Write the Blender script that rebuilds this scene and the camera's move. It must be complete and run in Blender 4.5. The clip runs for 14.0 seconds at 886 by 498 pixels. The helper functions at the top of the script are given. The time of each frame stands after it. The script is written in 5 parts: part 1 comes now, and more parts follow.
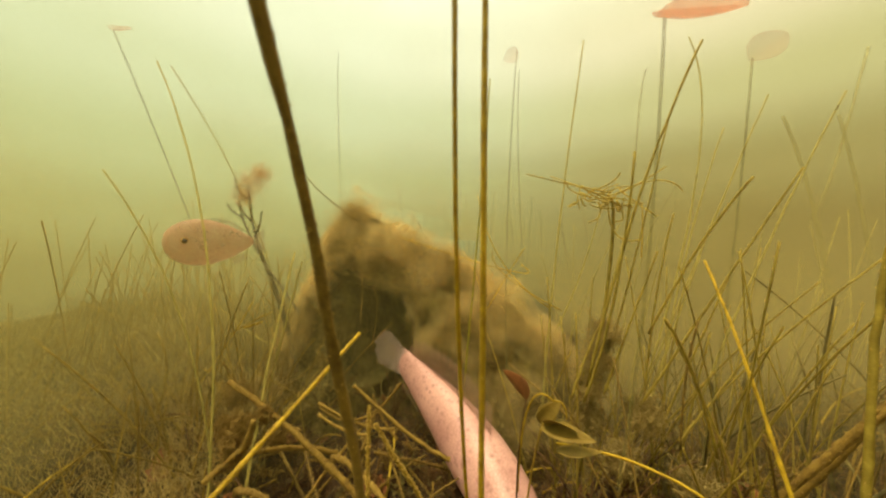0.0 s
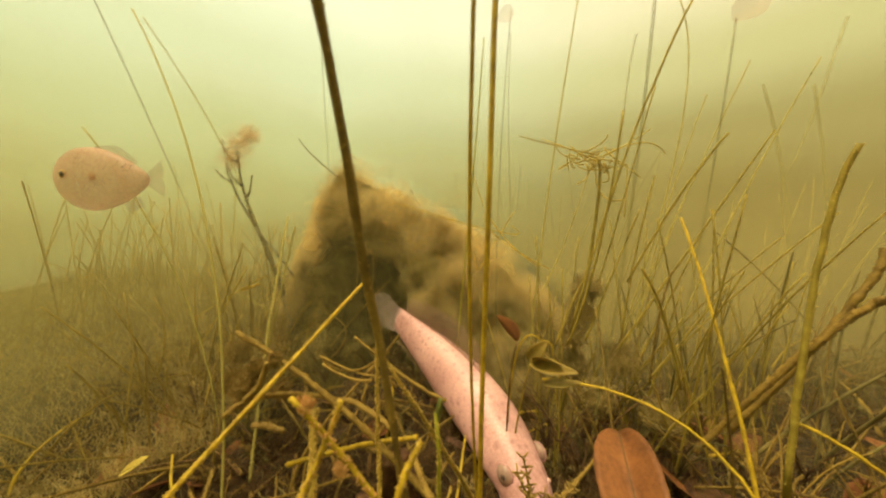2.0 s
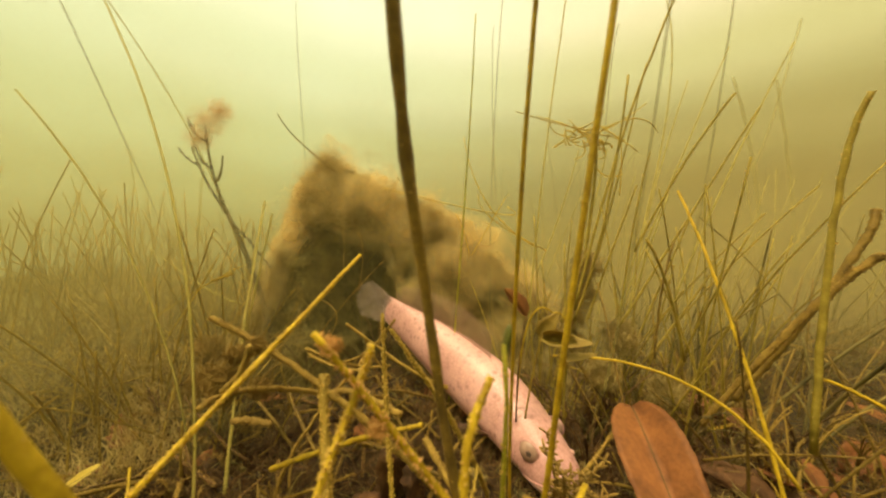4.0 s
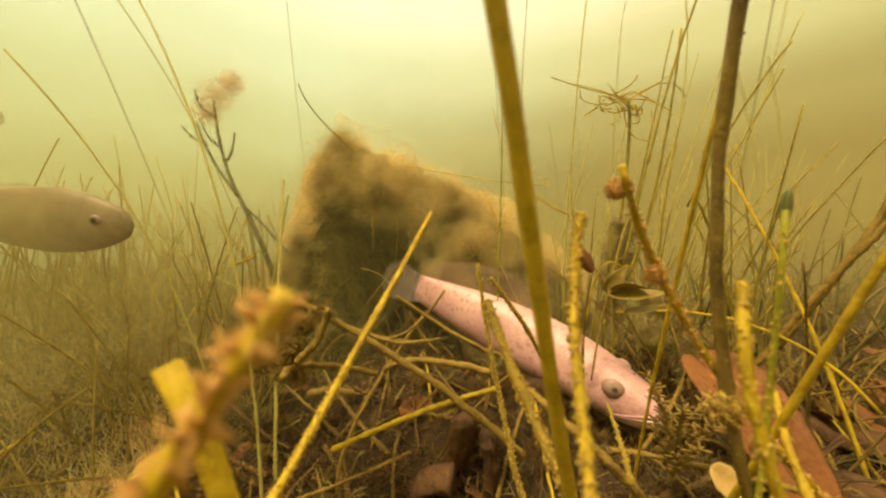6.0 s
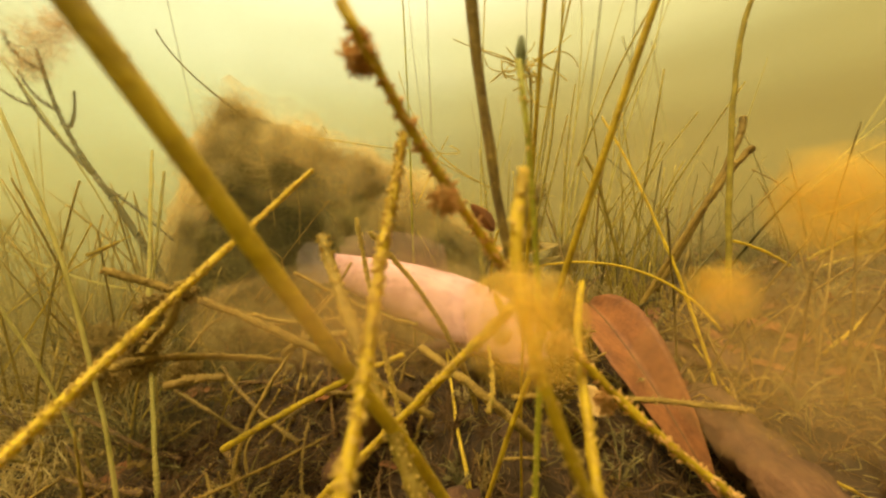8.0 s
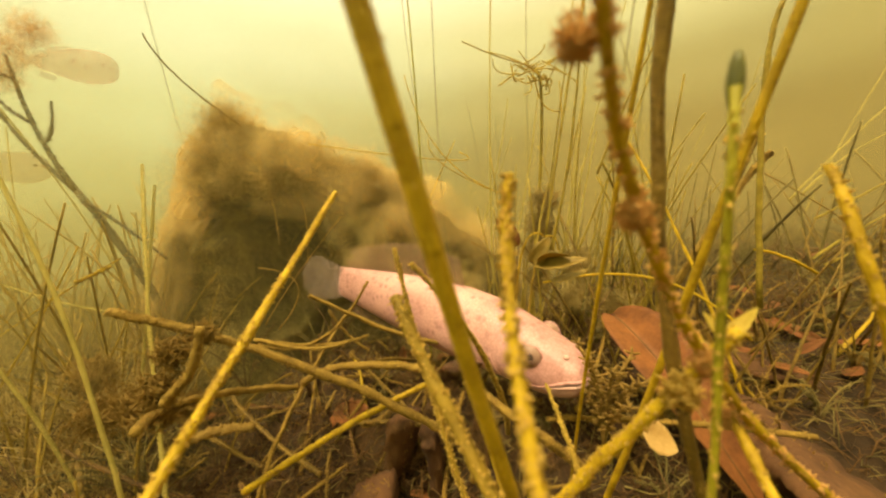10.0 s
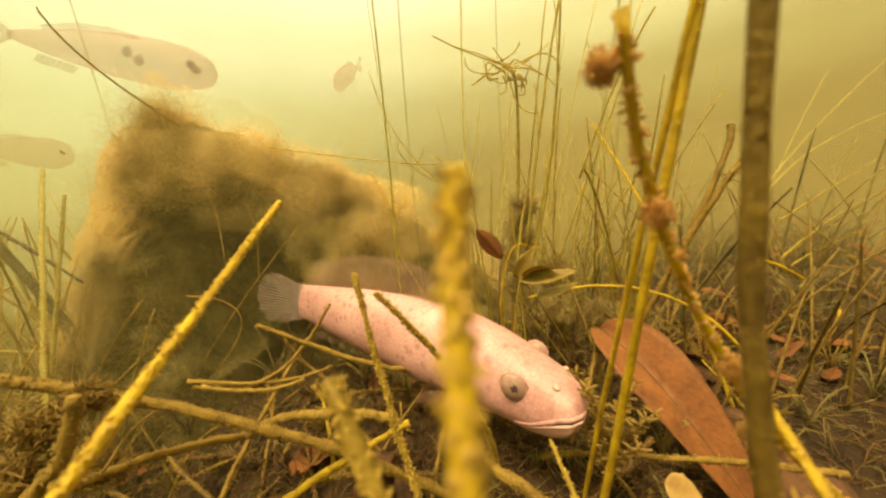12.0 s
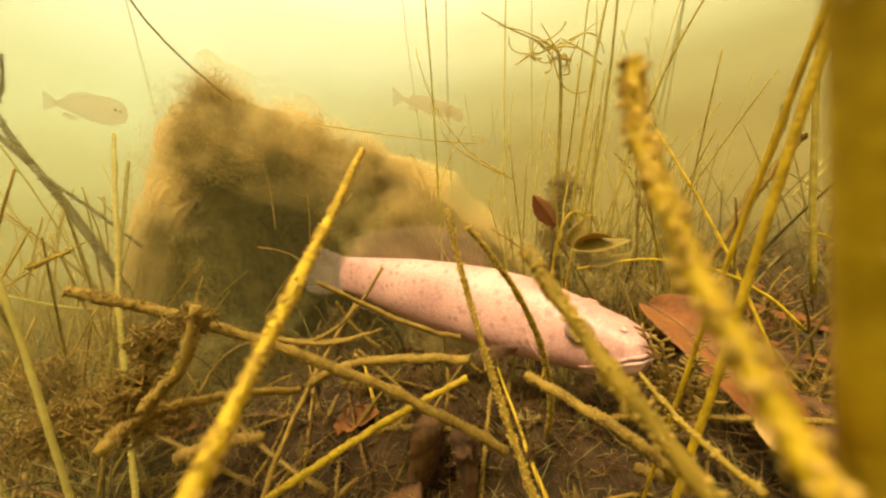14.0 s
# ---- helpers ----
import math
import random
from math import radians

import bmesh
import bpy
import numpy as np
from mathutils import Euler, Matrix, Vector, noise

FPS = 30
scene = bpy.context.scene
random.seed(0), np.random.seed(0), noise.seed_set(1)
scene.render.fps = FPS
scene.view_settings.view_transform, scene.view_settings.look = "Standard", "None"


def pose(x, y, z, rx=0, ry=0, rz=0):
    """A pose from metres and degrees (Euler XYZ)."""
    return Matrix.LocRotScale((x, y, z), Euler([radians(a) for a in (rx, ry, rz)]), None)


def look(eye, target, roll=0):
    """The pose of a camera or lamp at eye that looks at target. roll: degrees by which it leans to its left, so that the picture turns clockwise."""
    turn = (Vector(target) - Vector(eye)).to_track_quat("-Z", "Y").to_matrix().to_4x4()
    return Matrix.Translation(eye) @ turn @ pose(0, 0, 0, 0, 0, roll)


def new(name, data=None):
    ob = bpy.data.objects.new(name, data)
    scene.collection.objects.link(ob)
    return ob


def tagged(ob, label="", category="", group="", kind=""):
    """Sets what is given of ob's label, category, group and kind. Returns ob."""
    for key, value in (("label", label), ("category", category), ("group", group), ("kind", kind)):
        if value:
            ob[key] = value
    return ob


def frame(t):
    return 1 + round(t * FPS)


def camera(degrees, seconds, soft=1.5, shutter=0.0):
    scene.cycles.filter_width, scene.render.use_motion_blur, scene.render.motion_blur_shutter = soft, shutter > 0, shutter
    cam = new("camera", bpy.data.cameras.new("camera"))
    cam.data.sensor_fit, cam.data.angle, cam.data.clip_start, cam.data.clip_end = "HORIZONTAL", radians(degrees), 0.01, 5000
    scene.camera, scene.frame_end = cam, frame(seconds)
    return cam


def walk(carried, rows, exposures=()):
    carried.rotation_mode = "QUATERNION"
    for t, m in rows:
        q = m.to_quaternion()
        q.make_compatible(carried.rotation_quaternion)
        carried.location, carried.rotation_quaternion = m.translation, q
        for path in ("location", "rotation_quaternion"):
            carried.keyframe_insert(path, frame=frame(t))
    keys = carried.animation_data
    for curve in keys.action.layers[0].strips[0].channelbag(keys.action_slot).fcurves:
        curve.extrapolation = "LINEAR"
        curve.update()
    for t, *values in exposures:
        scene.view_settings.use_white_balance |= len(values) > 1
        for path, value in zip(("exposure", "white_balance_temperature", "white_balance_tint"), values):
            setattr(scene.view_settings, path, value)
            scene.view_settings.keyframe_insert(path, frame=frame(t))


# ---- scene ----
cam = camera(112, 14.0, soft=2.3)
scene.cycles.transparent_max_bounces = 32
cam.data.dof.use_dof, cam.data.dof.focus_distance, cam.data.dof.aperture_fstop = True, 0.30, 7.5
PATH = [
    (0, (0.2271, 0.0139, 0.4758), (-0.0534, 0.9729, 0.4343), 3.63),
    (0.5, (0.2237, 0.0083, 0.4805), (-0.0308, 0.9721, 0.4016), 3.63),
    (1, (0.2298, -0.0036, 0.4752), (-0.0164, 0.9598, 0.3692), 3.41),
    (1.5, (0.2337, -0.0120, 0.4628), (-0.0087, 0.9512, 0.3472), 3.61),
    (2, (0.2214, -0.0088, 0.4514), (-0.0097, 0.9568, 0.3323), 3.64),
    (4.5, (0.1675, 0.0077, 0.3980), (0.0254, 0.9932, 0.3055), 2.93),
    (5, (0.1436, 0.0072, 0.3896), (0.0071, 0.9931, 0.2927), 2.44),
    (5.5, (0.1337, 0.0045, 0.3736), (0.0220, 0.9931, 0.2727), 2.06),
    (6, (0.0950, 0.0031, 0.3601), (0.0084, 0.9943, 0.2601), 1.20),
    (6.5, (0.1000, 0.0119, 0.3556), (0.0351, 1.0037, 0.2458), 0.34),
    (7, (0.1060, 0.0087, 0.3440), (0.0998, 1.0018, 0.2269), 0.19),
    (7.5, (0.1197, -0.0044, 0.3281), (0.1687, 0.9856, 0.1958), -0.82),
    (8, (0.1433, 0.0170, 0.3314), (0.2408, 1.0026, 0.1928), -1.24),
    (8.5, (0.1377, 0.0318, 0.3721), (0.2403, 1.0143, 0.2171), -1.96),
    (11, (0.0976, 0.0517, 0.3438), (0.2787, 1.0245, 0.1997), -2.91),
    (11.5, (0.1079, 0.0752, 0.3597), (0.3165, 1.0440, 0.2258), -3.15),
    (12, (0.1139, 0.0811, 0.3571), (0.3369, 1.0457, 0.2165), -3.36),
    (12.5, (0.1162, 0.0768, 0.3433), (0.3363, 1.0414, 0.1978), -2.46),
    (13, (0.0993, 0.0759, 0.3304), (0.3244, 1.0371, 0.1707), -2.67),
    (13.5, (0.0874, 0.0770, 0.3251), (0.2840, 1.0462, 0.1763), -2.13),
    (14, (0.0682, 0.0813, 0.3261), (0.2576, 1.0531, 0.1859), -1.92),
]
walk(cam, [(t, look(eye, target, roll)) for t, eye, target, roll in PATH],
     exposures=((0, 0.32, 6450, 14), (1, 0.36, 6450, 14), (2, 0.46, 6550, 15), (5, 0.57, 6850, 16), (7, 0.68, 7000, 17), (11, 0.78, 7300, 19), (14, 0.92, 7150, 18)))
# ---- water light: the glow of the turbid water all round, and the sun through the surface ----
world = bpy.data.worlds.new("pond_water")
scene.world = world
world.use_nodes = True
wn, wl = world.node_tree.nodes, world.node_tree.links
wn.clear()
w_out = wn.new("ShaderNodeOutputWorld")
w_bg = wn.new("ShaderNodeBackground")
w_tc = wn.new("ShaderNodeTexCoord")
w_sep = wn.new("ShaderNodeSeparateXYZ")
w_ramp = wn.new("ShaderNodeValToRGB")
w_map = wn.new("ShaderNodeMapRange")
w_map.inputs["From Min"].default_value, w_map.inputs["From Max"].default_value = -1, 1
w_ramp.color_ramp.interpolation = "EASE"
stops = w_ramp.color_ramp.elements
stops[0].position, stops[0].color = 0.0, (0.03, 0.02, 0.006, 1)
stops[1].position, stops[1].color = 1.0, (1.0, 1.0, 0.62, 1)
for at, colour in ((0.44, (0.11, 0.085, 0.018, 1)), (0.53, (0.36, 0.34, 0.09, 1)), (0.62, (0.70, 0.72, 0.29, 1)), (0.74, (0.84, 0.87, 0.45, 1))):
    stops.new(at).color = colour
wl.new(w_tc.outputs["Generated"], w_sep.inputs[0])
wl.new(w_sep.outputs["Z"], w_map.inputs["Value"])
wl.new(w_map.outputs[0], w_ramp.inputs[0])
wl.new(w_ramp.outputs[0], w_bg.inputs["Color"])
w_bg.inputs["Strength"].default_value = 1.0
wl.new(w_bg.outputs[0], w_out.inputs["Surface"])

sun_data = bpy.data.lights.new("sun", "SUN")
sun_data.energy, sun_data.angle, sun_data.color = 2.9, radians(16), (1.0, 0.84, 0.50)
sun = new("sun", sun_data)
sun.matrix_basis = look((-0.9, -0.55, 2.5), (0, 0, 0))
# ---- materials ----
def material(name, dark, light, scale=60.0, rough=0.6, bump=0.3, spots=None, glow_through=0.0, clear=0.0, stretch=(1, 1, 1), grain=6.0, gloss=0.3, scales=0):
    """Two colours mottled at two scales, with relief. glow_through: how much light passes from behind; clear: how see-through it is."""
    m = bpy.data.materials.new(name)
    m.use_nodes = True
    n, l = m.node_tree.nodes, m.node_tree.links
    n.clear()
    out, bsdf = n.new("ShaderNodeOutputMaterial"), n.new("ShaderNodeBsdfPrincipled")
    tc, mp = n.new("ShaderNodeTexCoord"), n.new("ShaderNodeMapping")
    mp.inputs["Scale"].default_value = stretch
    l.new(tc.outputs["Object"], mp.inputs["Vector"])
    big, fine, mix, info = n.new("ShaderNodeTexNoise"), n.new("ShaderNodeTexNoise"), n.new("ShaderNodeMix"), n.new("ShaderNodeObjectInfo")
    big.inputs["Scale"].default_value, big.inputs["Detail"].default_value = scale, 4
    fine.inputs["Scale"].default_value, fine.inputs["Detail"].default_value = scale * grain, 3
    for tex in (big, fine):
        l.new(mp.outputs[0], tex.inputs["Vector"])
    add, rnd = n.new("ShaderNodeMath"), n.new("ShaderNodeMath")
    add.operation, rnd.operation = "MULTIPLY_ADD", "MULTIPLY_ADD"
    l.new(fine.outputs["Fac"], add.inputs[0])
    add.inputs[1].default_value = 0.45
    l.new(big.outputs["Fac"], add.inputs[2])
    l.new(info.outputs["Random"], rnd.inputs[0])
    rnd.inputs[1].default_value = 0.16
    l.new(add.outputs[0], rnd.inputs[2])
    ramp = n.new("ShaderNodeMapRange")
    ramp.inputs["From Min"].default_value, ramp.inputs["From Max"].default_value = 0.5, 1.05
    l.new(rnd.outputs[0], ramp.inputs["Value"])
    mix.data_type = "RGBA"
    mix.inputs["A"].default_value, mix.inputs["B"].default_value = (*dark, 1), (*light, 1)
    l.new(ramp.outputs[0], mix.inputs["Factor"])
    colour = mix.outputs["Result"]
    if spots:
        vor, sm, mix2 = n.new("ShaderNodeTexVoronoi"), n.new("ShaderNodeMapRange"), n.new("ShaderNodeMix")
        vor.inputs["Scale"].default_value = spots[1]
        l.new(mp.outputs[0], vor.inputs["Vector"])
        sm.inputs["From Min"].default_value, sm.inputs["From Max"].default_value = spots[2], spots[2] * 0.2
        l.new(vor.outputs["Distance"], sm.inputs["Value"])
        mix2.data_type = "RGBA"
        l.new(sm.outputs[0], mix2.inputs["Factor"])
        l.new(colour, mix2.inputs["A"])
        mix2.inputs["B"].default_value = (*spots[0], 1)
        colour = mix2.outputs["Result"]
    if scales:
        cell, near, dim = n.new("ShaderNodeTexVoronoi"), n.new("ShaderNodeMapRange"), n.new("ShaderNodeMix")
        cell.feature = "DISTANCE_TO_EDGE"
        cell.inputs["Scale"].default_value = scales
        l.new(mp.outputs[0], cell.inputs["Vector"])
        near.inputs["From Min"].default_value, near.inputs["From Max"].default_value = 0.0, 0.16
        near.inputs["To Min"].default_value, near.inputs["To Max"].default_value = 0.34, 0.0
        l.new(cell.outputs["Distance"], near.inputs["Value"])
        dim.data_type, dim.blend_type = "RGBA", "MULTIPLY"
        l.new(near.outputs[0], dim.inputs["Factor"])
        l.new(colour, dim.inputs["A"])
        dim.inputs["B"].default_value = (0.55, 0.42, 0.42, 1)
        colour = dim.outputs["Result"]
    l.new(colour, bsdf.inputs["Base Color"])
    bsdf.inputs["Roughness"].default_value = rough
    bsdf.inputs["Specular IOR Level"].default_value = gloss
    if bump:
        bp = n.new("ShaderNodeBump")
        bp.inputs["Strength"].default_value, bp.inputs["Distance"].default_value = bump, 0.003
        l.new(add.outputs[0], bp.inputs["Height"])
        l.new(bp.outputs[0], bsdf.inputs["Normal"])
    shader = bsdf.outputs[0]
    if glow_through:
        tr, ms = n.new("ShaderNodeBsdfTranslucent"), n.new("ShaderNodeMixShader")
        l.new(colour, tr.inputs["Color"])
        ms.inputs[0].default_value = glow_through
        l.new(shader, ms.inputs[1])
        l.new(tr.outputs[0], ms.inputs[2])
        shader = ms.outputs[0]
    if clear:
        tp, ms = n.new("ShaderNodeBsdfTransparent"), n.new("ShaderNodeMixShader")
        ms.inputs[0].default_value = clear
        l.new(shader, ms.inputs[1])
        l.new(tp.outputs[0], ms.inputs[2])
        shader = ms.outputs[0]
    l.new(shader, out.inputs["Surface"])
    return m


MUD = material("silty_mud", (0.007, 0.0045, 0.0016), (0.062, 0.033, 0.011), 22, 0.9, 0.9)
YELLOW = material("yellow_stem", (0.34, 0.205, 0.012), (0.78, 0.53, 0.030), 90, 0.55, 0.5, glow_through=0.25)
OLIVE = material("olive_stem", (0.20, 0.125, 0.014), (0.46, 0.305, 0.042), 90, 0.6, 0.5, glow_through=0.2)
GREEN = material("green_stem", (0.22, 0.20, 0.015), (0.50, 0.43, 0.035), 90, 0.5, 0.4, glow_through=0.3)
AMBER = material("amber_stem", (0.38, 0.235, 0.014), (0.74, 0.50, 0.034), 70, 0.5, 0.4, glow_through=0.15)
BARK = material("dark_brown_stem", (0.10, 0.058, 0.011), (0.28, 0.175, 0.028), 80, 0.7, 0.5)
TAN = material("tan_algae", (0.20, 0.122, 0.027), (0.50, 0.32, 0.08), 120, 0.9, 0.2, glow_through=0.4)
RUST = material("rusty_algae", (0.62, 0.33, 0.075), (0.90, 0.56, 0.20), 120, 0.9, 0.2, glow_through=0.4)
MOUND = material("algae_mat", (0.055, 0.046, 0.015), (0.32, 0.24, 0.072), 13, 0.95, 0.9)
MOSS = material("olive_moss", (0.24, 0.175, 0.052), (0.60, 0.44, 0.145), 9, 0.95, 0.0, glow_through=0.3)
WISP = material("algae_wisp", (0.52, 0.38, 0.12), (0.86, 0.66, 0.25), 14, 0.9, 0.0, glow_through=0.5)
DEAD = material("dead_leaf", (0.11, 0.038, 0.012), (0.31, 0.118, 0.033), 40, 0.65, 0.5, glow_through=0.15)
PALE = material("yellowed_leaf", (0.42, 0.28, 0.03), (0.75, 0.58, 0.12), 50, 0.6, 0.3, glow_through=0.3)
LEAF = material("brown_green_leaf", (0.20, 0.13, 0.02), (0.40, 0.27, 0.05), 60, 0.5, 0.3, glow_through=0.35)
# lily leaves: the see-through share puts the water's haze into the material
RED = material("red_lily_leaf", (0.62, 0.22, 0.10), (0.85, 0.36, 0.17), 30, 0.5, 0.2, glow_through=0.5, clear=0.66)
HAZED_LEAF = material("hazed_red_leaf", (0.62, 0.24, 0.12), (0.80, 0.40, 0.22), 30, 0.5, 0.2, glow_through=0.5, clear=0.88)
WOOD = material("rotten_wood", (0.035, 0.015, 0.006), (0.17, 0.080, 0.030), 45, 0.85, 1.0, stretch=(1, 0.6, 0.25))
ROOT = material("root_fibre", (0.040, 0.020, 0.006), (0.17, 0.088, 0.024), 60, 0.85, 0.2)
# reeds left partly see-through, to imitate haze in front of them
REED = material("hazed_reed", (0.36, 0.29, 0.055), (0.58, 0.47, 0.12), 60, 0.8, 0.0, clear=0.45)
HAZY = material("faint_hazed_reed", (0.30, 0.25, 0.06), (0.48, 0.42, 0.13), 60, 0.8, 0.0, clear=0.72)
SKIN = material("fish_skin", (0.44, 0.215, 0.195), (0.76, 0.43, 0.39), 14, 0.42, 0.35, spots=((0.44, 0.215, 0.195), 88, 0.40), grain=22, gloss=0.45, scales=235)
BELLY = material("pale_fish_lip", (0.54, 0.29, 0.24), (0.74, 0.47, 0.41), 60, 0.4, 0.2, gloss=0.5)
FIN = material("fin_membrane", (0.60, 0.40, 0.27), (0.75, 0.54, 0.38), 60, 0.5, 0.0, glow_through=0.4, clear=0.86)
FINRAY = material("fin_ray", (0.16, 0.07, 0.045), (0.30, 0.15, 0.10), 90, 0.5, 0.0)
TAILFIN = material("tail_membrane", (0.60, 0.48, 0.44), (0.76, 0.64, 0.60), 60, 0.5, 0.0, glow_through=0.4, clear=0.90)
TAILRAY = material("tail_ray", (0.44, 0.31, 0.27), (0.66, 0.50, 0.45), 60, 0.5, 0.0, glow_through=0.3)
IRIS = material("iris", (0.24, 0.14, 0.105), (0.40, 0.25, 0.19), 120, 0.40, 0.0, gloss=0.4)
PUPIL = material("pupil", (0.040, 0.024, 0.018), (0.085, 0.052, 0.042), 120, 0.32, 0.0, gloss=0.5)
# passing fish: bodies made see-through so that they look lost in haze
PALEFISH = material("hazed_fish_side", (0.52, 0.27, 0.17), (0.68, 0.40, 0.27), 30, 0.5, 0.1, glow_through=0.2, clear=0.70)
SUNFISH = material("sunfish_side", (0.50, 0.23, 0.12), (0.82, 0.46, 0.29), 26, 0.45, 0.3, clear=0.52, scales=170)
BASS = material("bass_side", (0.20, 0.13, 0.065), (0.40, 0.27, 0.15), 24, 0.45, 0.2, clear=0.25)
THICKET = material("yellow_olive_reed", (0.25, 0.18, 0.024), (0.52, 0.39, 0.06), 90, 0.6, 0.3, glow_through=0.35)
# fins of the passing fish, nearly dissolved to suggest haze
FAINT = material("hazed_fin", (0.50, 0.32, 0.22), (0.66, 0.46, 0.32), 40, 0.5, 0.0, clear=0.80)
SILT = material("silt_floc", (0.78, 0.44, 0.05), (0.94, 0.62, 0.11), 90, 1.0, 0.0, glow_through=0.5, clear=0.88)
MUDSILT = material("brown_silt", (0.58, 0.35, 0.10), (0.78, 0.50, 0.18), 60, 1.0, 0.0, glow_through=0.5, clear=0.945)
COAT = material("pale_algae_coat", (0.46, 0.285, 0.045), (0.82, 0.57, 0.14), 150, 0.9, 0.0, glow_through=0.4)
STICK = material("silted_stick", (0.155, 0.088, 0.014), (0.38, 0.24, 0.042), 110, 0.85, 0.6)
CREAM = material("cream_leaf", (0.48, 0.28, 0.075), (0.72, 0.48, 0.18), 70, 0.55, 0.4, glow_through=0.3)
BUD = material("dark_green_bud", (0.045, 0.05, 0.010), (0.13, 0.13, 0.025), 90, 0.5, 0.3)
# dead plant and its clot: transparency stands in for the haze before them
GREYSTALK = material("hazed_grey_stalk", (0.13, 0.11, 0.065), (0.28, 0.23, 0.13), 60, 0.85, 0.4, clear=0.35)
CLOT = material("hazed_brown_clot", (0.62, 0.40, 0.18), (0.86, 0.60, 0.31), 60, 0.9, 0.0, glow_through=0.5, clear=0.60)
# eyes and flank spots of far fish, weakened by transparency as haze would
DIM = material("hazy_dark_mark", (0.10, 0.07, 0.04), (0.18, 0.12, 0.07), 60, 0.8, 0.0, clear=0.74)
HAZEWEED = material("hazy_brown_weed", (0.11, 0.074, 0.020), (0.27, 0.185, 0.056), 60, 0.8, 0.0, glow_through=0.3)


def veil_material(name="haze_sheet", colour=(0.86, 0.73, 0.32), scale=3.0, thinnest=0.05, thickest=0.15, low_z=0.15, high_z=0.95, top=0.20, bottom=1.0, patchy=0.3):
    """Haze of silty water as an added sheet: mostly clear, billowing, thinned by height, lit by the sun and the water's
    light.
    """
    m = bpy.data.materials.new(name)
    m.use_nodes = True
    n, l = m.node_tree.nodes, m.node_tree.links
    n.clear()
    out, tp, df, tr, grains, ms, tc, tex, mr = (n.new("ShaderNode" + k) for k in ("OutputMaterial", "BsdfTransparent", "BsdfDiffuse", "BsdfTranslucent", "MixShader", "MixShader", "TexCoord", "TexNoise", "MapRange"))
    for node in (df, tr):
        node.inputs["Color"].default_value = (*colour, 1)
    tex.inputs["Scale"].default_value, tex.inputs["Detail"].default_value = scale, 4
    l.new(tc.outputs["Object"], tex.inputs["Vector"])
    l.new(tex.outputs["Fac"], mr.inputs["Value"])
    mr.inputs["From Min"].default_value, mr.inputs["From Max"].default_value = patchy, patchy + 0.4
    mr.inputs["To Min"].default_value, mr.inputs["To Max"].default_value = thinnest, thickest
    sep, low, thin = n.new("ShaderNodeSeparateXYZ"), n.new("ShaderNodeMapRange"), n.new("ShaderNodeMath")
    low.interpolation_type, thin.operation = "SMOOTHSTEP", "MULTIPLY"
    low.inputs["From Min"].default_value, low.inputs["From Max"].default_value = low_z, high_z
    low.inputs["To Min"].default_value, low.inputs["To Max"].default_value = 1.0, top
    l.new(tc.outputs["Object"], sep.inputs[0])
    l.new(sep.outputs["Z"], low.inputs["Value"])
    l.new(low.outputs[0], thin.inputs[0])
    l.new(mr.outputs[0], thin.inputs[1])
    foot, clear = n.new("ShaderNodeMapRange"), n.new("ShaderNodeMath")
    foot.interpolation_type, clear.operation = "SMOOTHSTEP", "MULTIPLY"
    foot.inputs["From Min"].default_value, foot.inputs["From Max"].default_value = 0.10, 0.42
    foot.inputs["To Min"].default_value, foot.inputs["To Max"].default_value = bottom, 1.0
    l.new(sep.outputs["Z"], foot.inputs["Value"])
    l.new(thin.outputs[0], clear.inputs[0])
    l.new(foot.outputs[0], clear.inputs[1])
    grains.inputs[0].default_value = 0.5
    l.new(df.outputs[0], grains.inputs[1])
    l.new(tr.outputs[0], grains.inputs[2])
    l.new(clear.outputs[0], ms.inputs[0])
    l.new(tp.outputs[0], ms.inputs[1])
    l.new(grains.outputs[0], ms.inputs[2])
    l.new(ms.outputs[0], out.inputs["Surface"])
    return m


VEIL = veil_material(bottom=0.85)
CLOUD = veil_material("silt_cloud", (0.88, 0.66, 0.27), 12.0, 0.0, 0.10, 0.10, 0.40, 5.5, patchy=0.35)
# ---- builders ----
rng = np.random.default_rng(5)


class Shape:
    """Gathers vertices and faces for one mesh."""

    def __init__(self):
        self.v, self.f, self.n = [], [], 0

    def add(self, verts, faces):
        self.v.append(np.asarray(verts, float).reshape(-1, 3))
        self.f += [tuple(int(i) + self.n for i in face) for face in faces]
        self.n += len(self.v[-1])

    def mesh(self, name, mat, smooth=True):
        me = bpy.data.meshes.new(name)
        me.from_pydata(np.concatenate(self.v).tolist(), [], self.f)
        me.materials.append(mat)
        if smooth:
            me.polygons.foreach_set("use_smooth", [True] * len(me.polygons))
        me.update()
        return me


def thing(name, mesh=None, at=(0, 0, 0), label="", category="", group="", kind=""):
    ob = new(name, mesh)
    ob.matrix_basis = Matrix.Translation(at)
    return tagged(ob, label, category, group, kind)


def part(name, shape, mat, parent, label="", smooth=True):
    ob = new(name, shape.mesh(name, mat, smooth))
    ob.parent = parent
    return tagged(ob, label) if label else ob


def bow(p0, p1, p2, n=14):
    """A smooth curve through three points."""
    s = np.linspace(0, 1, n)[:, None]
    p0, p1, p2 = (np.asarray(p, float) for p in (p0, p1, p2))
    return p0 * (2 * (s - 0.5) * (s - 1)) + p1 * (4 * s * (1 - s)) + p2 * (2 * s * (s - 0.5))


